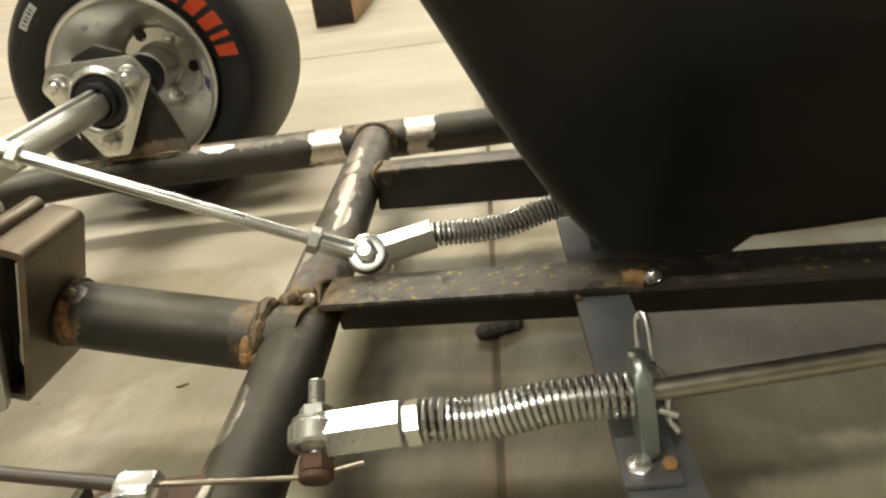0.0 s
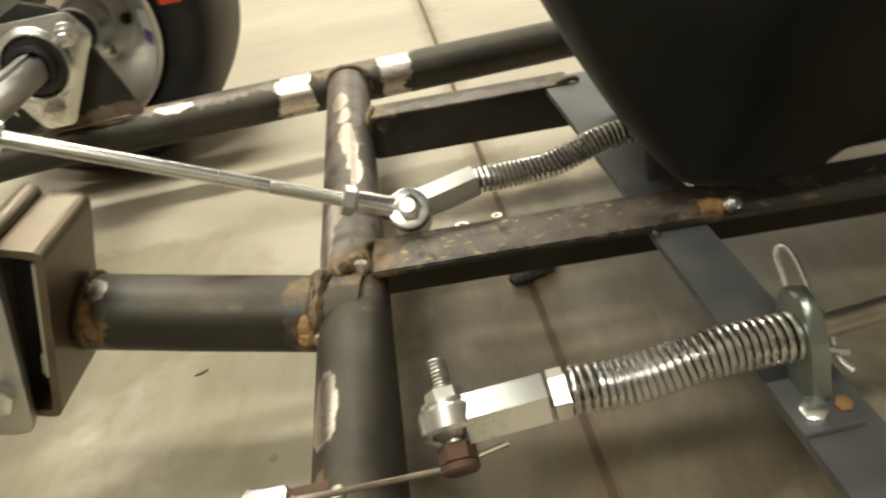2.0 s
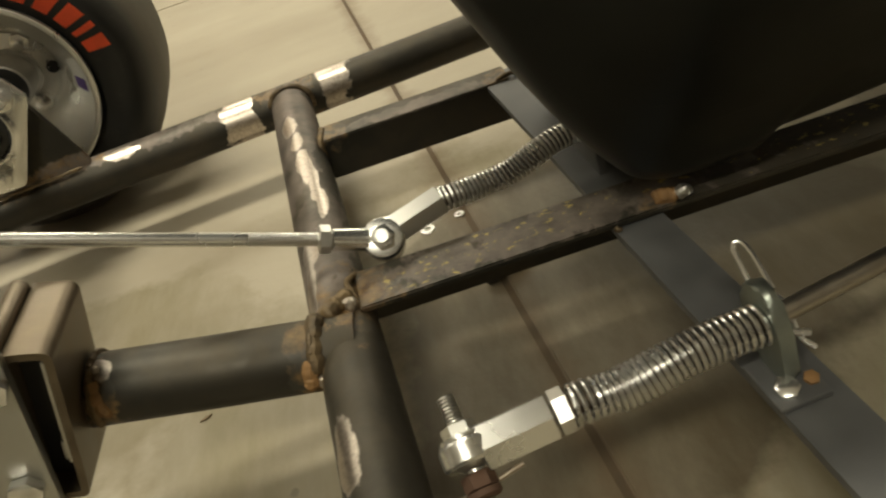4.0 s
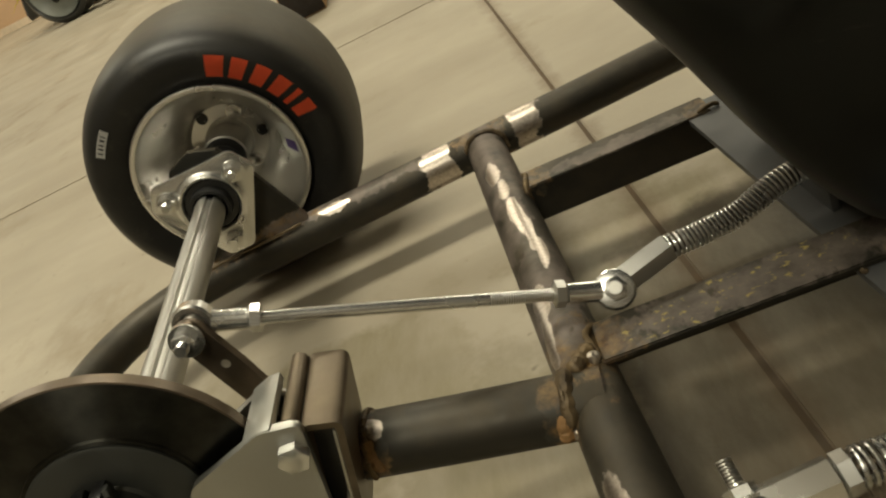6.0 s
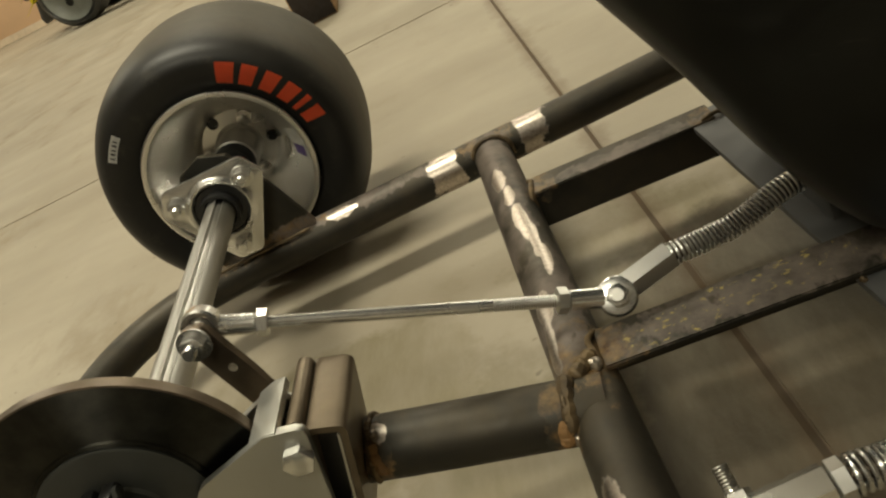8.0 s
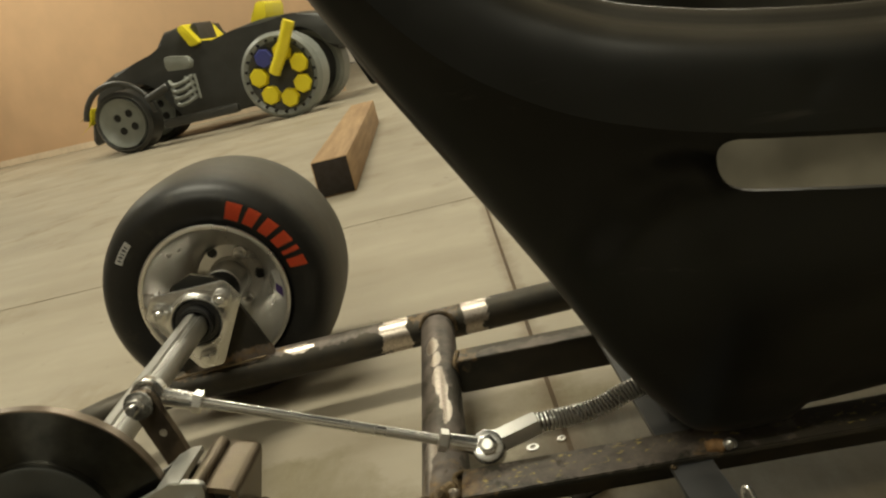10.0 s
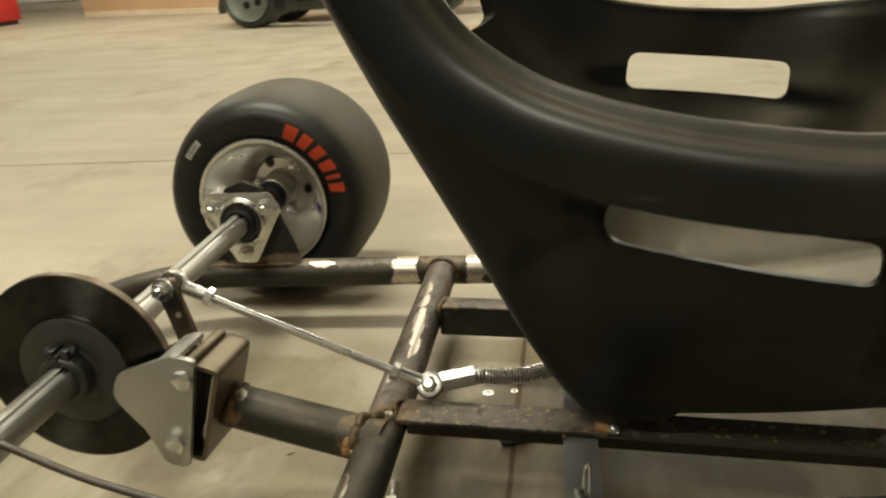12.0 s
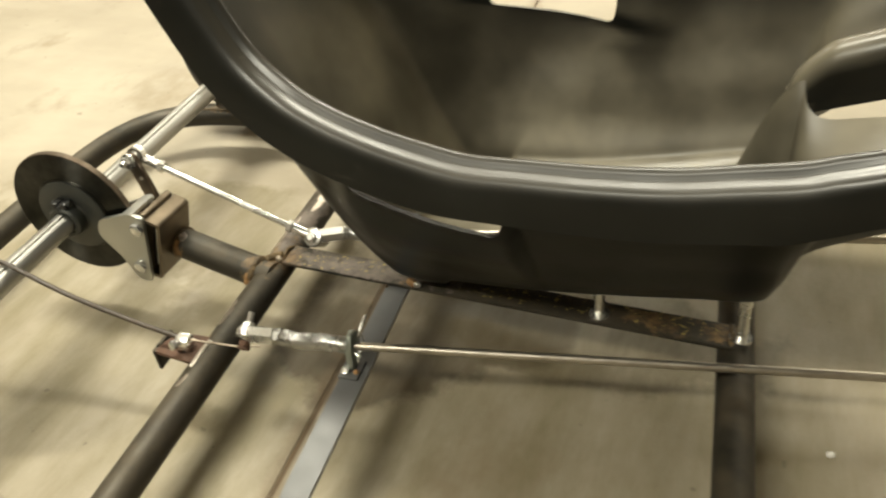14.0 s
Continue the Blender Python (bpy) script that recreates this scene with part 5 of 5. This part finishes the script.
cut_mesh = bpy.data.meshes.new_from_object(shell.evaluated_get(dg))
cut_mesh.name = "shell"
shell.modifiers.clear()
shell.data = cut_mesh
for c in cutters:
    bpy.data.objects.remove(c, do_unlink=True)
cut_mesh.polygons.foreach_set("use_smooth", [True] * len(cut_mesh.polygons))
cut_mesh.set_sharp_from_angle(angle=radians(40))
shell.parent = seat
shell.matrix_parent_inverse = seat.matrix_basis.inverted()
# deep collar round the far belt opening of the back
for cy in (0.252,):
    gbm, gmx = B(), Matrix.Translation((0.050, cy, 0.356)) @ Matrix.Rotation(radians(70), 4, "Y")
    box_of = lambda a, b, r: rounded([(-a, -b, r), (a, -b, r), (a, b, r), (-a, b, r)], 6)
    go, gi = box_of(0.0288, 0.0328, 0.009), box_of(0.0256, 0.0296, 0.007)
    loops = [[gbm.verts.new(gmx @ Vector((x, y, z))) for x, y in ring] for ring, z in ((gi, -0.028), (go, -0.028), (go, 0.0), (gi, 0.0))]
    for A_, B_ in zip(loops, loops[1:] + loops[:1]):
        for k in range(len(go)):
            gbm.faces.new((A_[k], A_[(k + 1) % len(go)], B_[(k + 1) % len(go)], B_[k]))
    bmesh.ops.recalc_face_normals(gbm, faces=gbm.faces[:])
    part("belt_collar", gbm, SEAT, seat, smooth=50)
# the thigh roll that closes the front opening on its far side, with a deep skirt
roll = B()
loops = []
for k in range(25):
    f = k / 24
    x = 0.508 + 0.140 * f
    rise = min(1, f / 0.22) ** 0.5
    zt = 0.262 + 0.036 * rise + 0.36 * (x - 0.508)
    zb = min(0.244 + 0.34 * (x - 0.508), zt - 0.012)
    back = 0.222 + 0.62 * (x - 0.53)
    ring = [(0.1960, zb), (0.1955, zt - 0.024), (0.1975, zt - 0.013), (0.2035, zt - 0.0045), (0.2120, zt), (0.2215, zt - 0.003), (0.2310, zt - 0.011), (0.2420, zt - 0.024), (0.2560, max(back, zb)), (0.2400, max(back, zb) - 0.003), (0.2010, zb)]
    loops.append([roll.verts.new((x, y, z)) for y, z in ring])
for A_, B_ in zip(loops, loops[1:]):
    for k in range(len(A_)):
        roll.faces.new((A_[k], A_[(k + 1) % len(A_)], B_[(k + 1) % len(A_)], B_[k]))
for cap in (loops[0], loops[-1]):
    roll.faces.new(cap)
bmesh.ops.recalc_face_normals(roll, faces=roll.faces[:])
part("thigh_roll", roll, SEAT, seat, smooth=50)
for x, y, top in ((0.382, 0.083, 0.137), (0.506, 0.086, 0.156)):
    part("mounting_stud", rod(B(), (x, y, 0.0865 if x < 0.5 else 0.080), (x, y, top), 0.0052, 20), ZINC, seat, "bright seat mounting stud")
    part("washer", revolve(B(), [(0.003, 0), (0.010, 0), (0.010, 0.002), (0.003, 0.002)], Matrix.Translation((x, y, 0.0866)), 24, True), ZINC, seat)

# ---- things on the floor round about ----
post = thing("wooden_post", (-0.3, 1.42, 0.0), "square timber post lying on the floor", "timber")
pd = Vector((-0.09, 1.0, 0)).normalized()
pm = at_axis(Vector((-0.312, 1.50, 0.0540)), pd)
pb = link("beam", box(B(), (0.089, 0.089, 1.30), Matrix.Translation((0, 0, 0.65)), 0.004, 2), wood("post_grain", (0.46, 0.30, 0.155), (0.27, 0.16, 0.075), 2), post)
pb.matrix_basis = pm
part("sawn_end", box(B(), (0.083, 0.083, 0.003), pm @ Matrix.Translation((0, 0, -0.0008)), 0.001), POST_END, post, "dark stained sawn end")

toy = thing("ride_on_toy", (-1.4, 3.95, 0.0), "black and yellow plastic ride-on toy car", "toy car")
tu = Vector((1.0, -0.10, 0)).normalized()
tn = Vector((-tu.y, tu.x, 0))
tm = Matrix.Translation((-2.00, 4.35, 0.009)) @ Matrix((tu, (0, 0, 1), -tn)).transposed().to_4x4()     # x along, y up, z to the near side


def arc(cx, cy, r, a0, a1, n=10):
    return [(cx + r * math.cos(radians(a0 + (a1 - a0) * k / n)), cy + r * math.sin(radians(a0 + (a1 - a0) * k / n))) for k in range(n + 1)]


WB, WF, WR = 1.0, 0.176, 0.228
body = [(-0.37, 0.07), (-0.27, 0.08), (-0.255, 0.13)] + arc(0, WF, 0.215, 178, 0, 14) + [(0.235, 0.085), (0.70, 0.085)] + arc(WB, WR, 0.265, 178, 12, 12) + [
    (1.36, 0.28), (1.37, 0.40), (1.26, 0.49), (1.05, 0.535), (0.86, 0.545), (0.70, 0.525), (0.56, 0.50), (0.46, 0.485), (0.44, 0.60), (0.40, 0.615), (0.28, 0.605), (0.235, 0.56), (0.19, 0.485),
    (0.05, 0.455), (-0.10, 0.455), (-0.20, 0.415), (-0.265, 0.34), (-0.30, 0.22), (-0.38, 0.11)]
part("body", prism(B(), body, 0.46, tm @ Matrix.Translation((0, 0, -0.26)), 0.025), TOY, toy, "dark grey moulded toy body", smooth=40)
part("fender_skirt", tube(B(), [tm @ Vector((x, y, 0.205)) for x, y in arc(0, WF, 0.222, 165, 5, 16)], 0.016, 10), TOY, toy)
part("side_sill", box(B(), (0.46, 0.05, 0.05), tm @ Matrix.Translation((0.47, 0.115, 0.19)), 0.012), TOY, toy)
part("windscreen", prism(B(), rounded([(0.39, 0.60, 0.01), (0.425, 0.62, 0.01), (0.50, 0.50, 0.01), (0.44, 0.49, 0.01)]), 0.40, tm @ Matrix.Translation((0, 0, -0.19)), 0.008), YELLOW, toy, "yellow cockpit frame")
part("headrest", prism(B(), rounded([(0.42, 0.50, 0.01), (0.47, 0.50, 0.01), (0.465, 0.615, 0.015), (0.43, 0.615, 0.015)]), 0.22, tm @ Matrix.Translation((0.02, 0, -0.16)), 0.008), TOY, toy)
part("rear_fin", prism(B(), rounded([(0.80, 0.535, 0.01), (0.90, 0.535, 0.02), (0.92, 0.63, 0.02), (0.87, 0.64, 0.02)]), 0.30, tm @ Matrix.Translation((0, 0, -0.20)), 0.01), YELLOW, toy, "yellow fin")
part("nose_light", prism(B(), rounded([(-0.335, 0.185, 0.01), (-0.31, 0.20, 0.01), (-0.265, 0.30, 0.01), (-0.29, 0.285, 0.01)]), 0.40, tm @ Matrix.Translation((-0.012, 0.0, -0.19)), 0.004), YELLOW, toy)
for k in range(4):
    part("engine_pipe", tube(B(), smooth_path([tm @ Vector((0.345, 0.335 - 0.036 * k, 0.19)), tm @ Vector((0.385, 0.31 - 0.036 * k, 0.235)), tm @ Vector((0.44, 0.315 - 0.036 * k, 0.235)), tm @ Vector((0.485, 0.34 - 0.036 * k, 0.19))], 6), 0.011, 10), TOY_RIM, toy, "grey moulded pipe")
for k in range(3):
    part("engine_rib", rod(B(), tm @ Vector((0.445 + 0.028 * k, 0.21, 0.205)), tm @ Vector((0.450 + 0.028 * k, 0.345, 0.205)), 0.008, 8), TOY_RIM, toy)
part("exhaust", rod(B(), tm @ Vector((0.19, 0.27, 0.21)), tm @ Vector((0.34, 0.315, 0.21)), 0.022, 12), TOY, toy)
part("engine_cover", prism(B(), rounded([(0.35, 0.39, 0.02), (0.50, 0.375, 0.03), (0.505, 0.44, 0.03), (0.36, 0.47, 0.02)]), 0.05, tm @ Matrix.Translation((0, 0, 0.18)), 0.012), TOY_RIM, toy)
for cx, wr, depth in ((0.0, WF, 0.13), (0.0, WF, -0.25), (WB, WR, 0.16), (WB, WR, -0.28)):
    wmx = tm @ Matrix.Translation((cx, wr, depth))
    tw = part("wheel", revolve(B(), [(wr * 0.78, 0.07), (wr - 0.02, 0.085), (wr, 0.065), (wr, -0.06), (wr - 0.02, -0.08), (wr * 0.78, -0.07)], wmx, 48, True), TOY if cx == 0 else TOY_RIM, toy)
    part("hubcap", revolve(B(), [(0, 0.040), (0.08, 0.040), (0.105, 0.050), (wr * 0.70, 0.068), (wr * 0.785, 0.084), (wr * 0.80, -0.05), (0, -0.05)], wmx, 48), TOY_RIM if cx == 0 else TOY, tw, "grey plastic wheel disc" if cx == 0 else "dark wheel disc")
    if cx == 0:
        for k in range(4):
            a = radians(55 + 90 * k)
            part("hub_hole", revolve(B(), [(0, 0.0415), (0.022, 0.043), (0.022, 0.03), (0, 0.03)], wmx @ Matrix.Translation((0.055 * math.cos(a), 0.055 * math.sin(a), 0)), 16), BLACK, tw)
    elif depth > 0:
        for k in range(7):
            a = radians(20 + 360 / 7 * k)
            part("yellow_spot", revolve(B(), [(0, 0.092), (0.046, 0.092), (0.053, 0.082), (0.053, 0.05), (0, 0.05)], wmx @ Matrix.Translation((0.125 * math.cos(a), 0.125 * math.sin(a), 0)), 7), BLUE if k == 2 else YELLOW, tw)
        for k in range(22):
            a = radians(360 / 22 * k)
            part("rim_stud", rod(B(), wmx @ Vector((0.192 * math.cos(a), 0.192 * math.sin(a), 0.05)), wmx @ Vector((0.192 * math.cos(a), 0.192 * math.sin(a), 0.089)), 0.008, 8), BLACK, tw)
        part("crank", tube(B(), [wmx @ Vector((-0.02, 0.02, 0.11)), wmx @ Vector((0.06, 0.12, 0.125)), wmx @ Vector((0.14, 0.26, 0.125))], 0.032, 14), YELLOW, tw, "yellow pedal crank")

card = thing("cardboard_sheet", (-2.8, 5.4, 0.0), "tall brown cardboard sheet leaning by the wall", "cardboard")
c0, c1 = Vector((-4.46, 5.95, 0.009)), Vector((-0.9, 5.05, 0.009))
cd = (c1 - c0).normalized()
cmx = Matrix.Translation(c0) @ Matrix((cd, (0, 0, 1), cd.cross(Vector((0, 0, 1))))).transposed().to_4x4()
part("sheet", prism(B(), [(0, 0.0), (3.65, 0.0), (3.65, 1.75), (-0.02, 1.75)], 0.02, cmx @ pose(0, 0, -0.02, -4, 0, 0), 0.002), CARD, card)
part("bottom_flap", prism(B(), [(0.02, 0.002), (3.65, 0.002), (3.65, 0.05), (0.02, 0.05)], 0.006, cmx @ pose(0, 0, -0.004, -4, 0, 0)), CARD_EDGE, card, "pale torn bottom edge")

chest = thing("red_tool_chest", (-5.62, 5.55, 0.0), "red enamelled metal tool chest", "tool chest")
part("case", box(B(), (1.5, 0.5, 0.30), pose(-5.62, 5.55, 0.19, 0, 0, -10), 0.02), REDBOX, chest)
part("base", box(B(), (1.44, 0.46, 0.03), pose(-5.62, 5.55, 0.022, 0, 0, -10), 0.004), TOY, chest)

pail = thing("white_pail", (1.2, 6.2, 0.0), "scuffed white plastic pail tipped on its side", "pail")
pmx = pose(1.02, 6.2, 0.20, 90, 0, 60)
part("pail_body", revolve(B(), [(0, -0.24), (0.155, -0.24), (0.165, -0.22), (0.185, 0.22), (0.195, 0.225), (0.195, 0.24), (0.178, 0.24), (0.152, -0.21), (0, -0.21)], pmx, 40), PAIL, pail)
part("handle", tube(B(), smooth_path([pmx @ Vector((0.19, 0, 0.2)), pmx @ Vector((0.12, -0.18, 0.28)), pmx @ Vector((-0.12, -0.18, 0.28)), pmx @ Vector((-0.19, 0, 0.2))], 8), 0.005, 8), BLACK, pail)

stud = part("wall_stud", box(B(), (0.09, 0.09, 2.2), pose(2.28, 7.46, 1.10), 0.003), STUD, None, smooth=0)
tagged(stud, "bare timber stud standing against the white wall", "stud")
board = part("timber_board", box(B(), (0.90, 0.04, 0.40), pose(1.76, 7.47, 0.20), 0.003), STUD, None, smooth=0)
tagged(board, "plain timber board standing on edge by the wall", "board")
hose = thing("pipe_stub", (1.9, 7.3, 0), "grey standpipe with a dark foot by the wall", "pipe")
part("pipe", rod(B(), (1.88, 7.35, 0.05), (1.88, 7.35, 1.0), 0.035), ZINC_DULL, hose)
part("foot", revolve(B(), [(0, 0), (0.07, 0), (0.07, 0.03), (0.045, 0.09), (0, 0.09)], Matrix.Translation((1.88, 7.35, 0.0)), 20), BLACK, hose)

# grey slotted plate on the floor
grate = thing("floor_grate", (-1.49, 1.03, 0.009), "flat grey slotted metal plate lying on the floor", "grate")
GR = simple("grey_plate_paint", (0.235, 0.215, 0.175), 0.6, 0.2, 0.12, 30, 0.1)
gx = Matrix.Translation((-1.49, 1.03, 0.0112)) @ Matrix.Rotation(radians(4.7), 4, "Z")
part("rim_plate", box(B(), (0.34, 0.012, 0.004), gx @ Matrix.Translation((0, 0.124, 0)), 0.0008), GR, grate)
part("rim_plate", box(B(), (0.34, 0.012, 0.004), gx @ Matrix.Translation((0, -0.124, 0)), 0.0008), GR, grate)
for k in range(20):
    part("slat", box(B(), (0.0145, 0.236, 0.0034), gx @ Matrix.Translation((-0.1615 + 0.017 * k, 0, 0)), 0.0006), GR, grate)

# small litter
leaf = part("dry_leaf", prism(B(), [(-0.0036, -0.0008), (0.0, -0.0014), (0.0042, 0.0008), (0.0008, 0.0014)], 0.0006, pose(-0.069, 0.125, 0.0096, 0, 0, 15)), LEAFY, None, smooth=0)
tagged(leaf, "tiny dry brown leaf scrap on the floor", "leaf")
clod = part("dirt_clod", bead(B(), [(0.108, 0.160, 0.013), (0.120, 0.166, 0.014), (0.134, 0.173, 0.013)], 0.0055, 41), DEBRIS, None)
tagged(clod, "dark clod of dirt lying on the floor joint", "dirt")
scrap = part("paper_scrap", box(B(), (0.075, 0.030, 0.0035), pose(0.43, 1.65, 0.0109, 0, 0, 14), 0.0012), PAPER, None)
tagged(scrap, "small white paper scrap lying on the concrete floor", "paper")
for x, y, r in ((0.0825, 0.2415, 0.0052), (0.1065, 0.2475, 0.0036)):
    w = part("loose_washer", revolve(B(), [(r * 0.5, 0), (r, 0), (r, 0.0011), (r * 0.5, 0.0011)], Matrix.Translation((x, y, 0.0091)), 24, True), ZINC_DULL, None)
    tagged(w, "small zinc washer lying on the concrete", "washer", "loose washers")
crumb = part("paper_crumb", bead(B(), [(0.590, 0.043, 0.011), (0.596, 0.045, 0.011)], 0.003, 43), PAPER, None)
tagged(crumb, "small white scrap on the floor", "scrap")
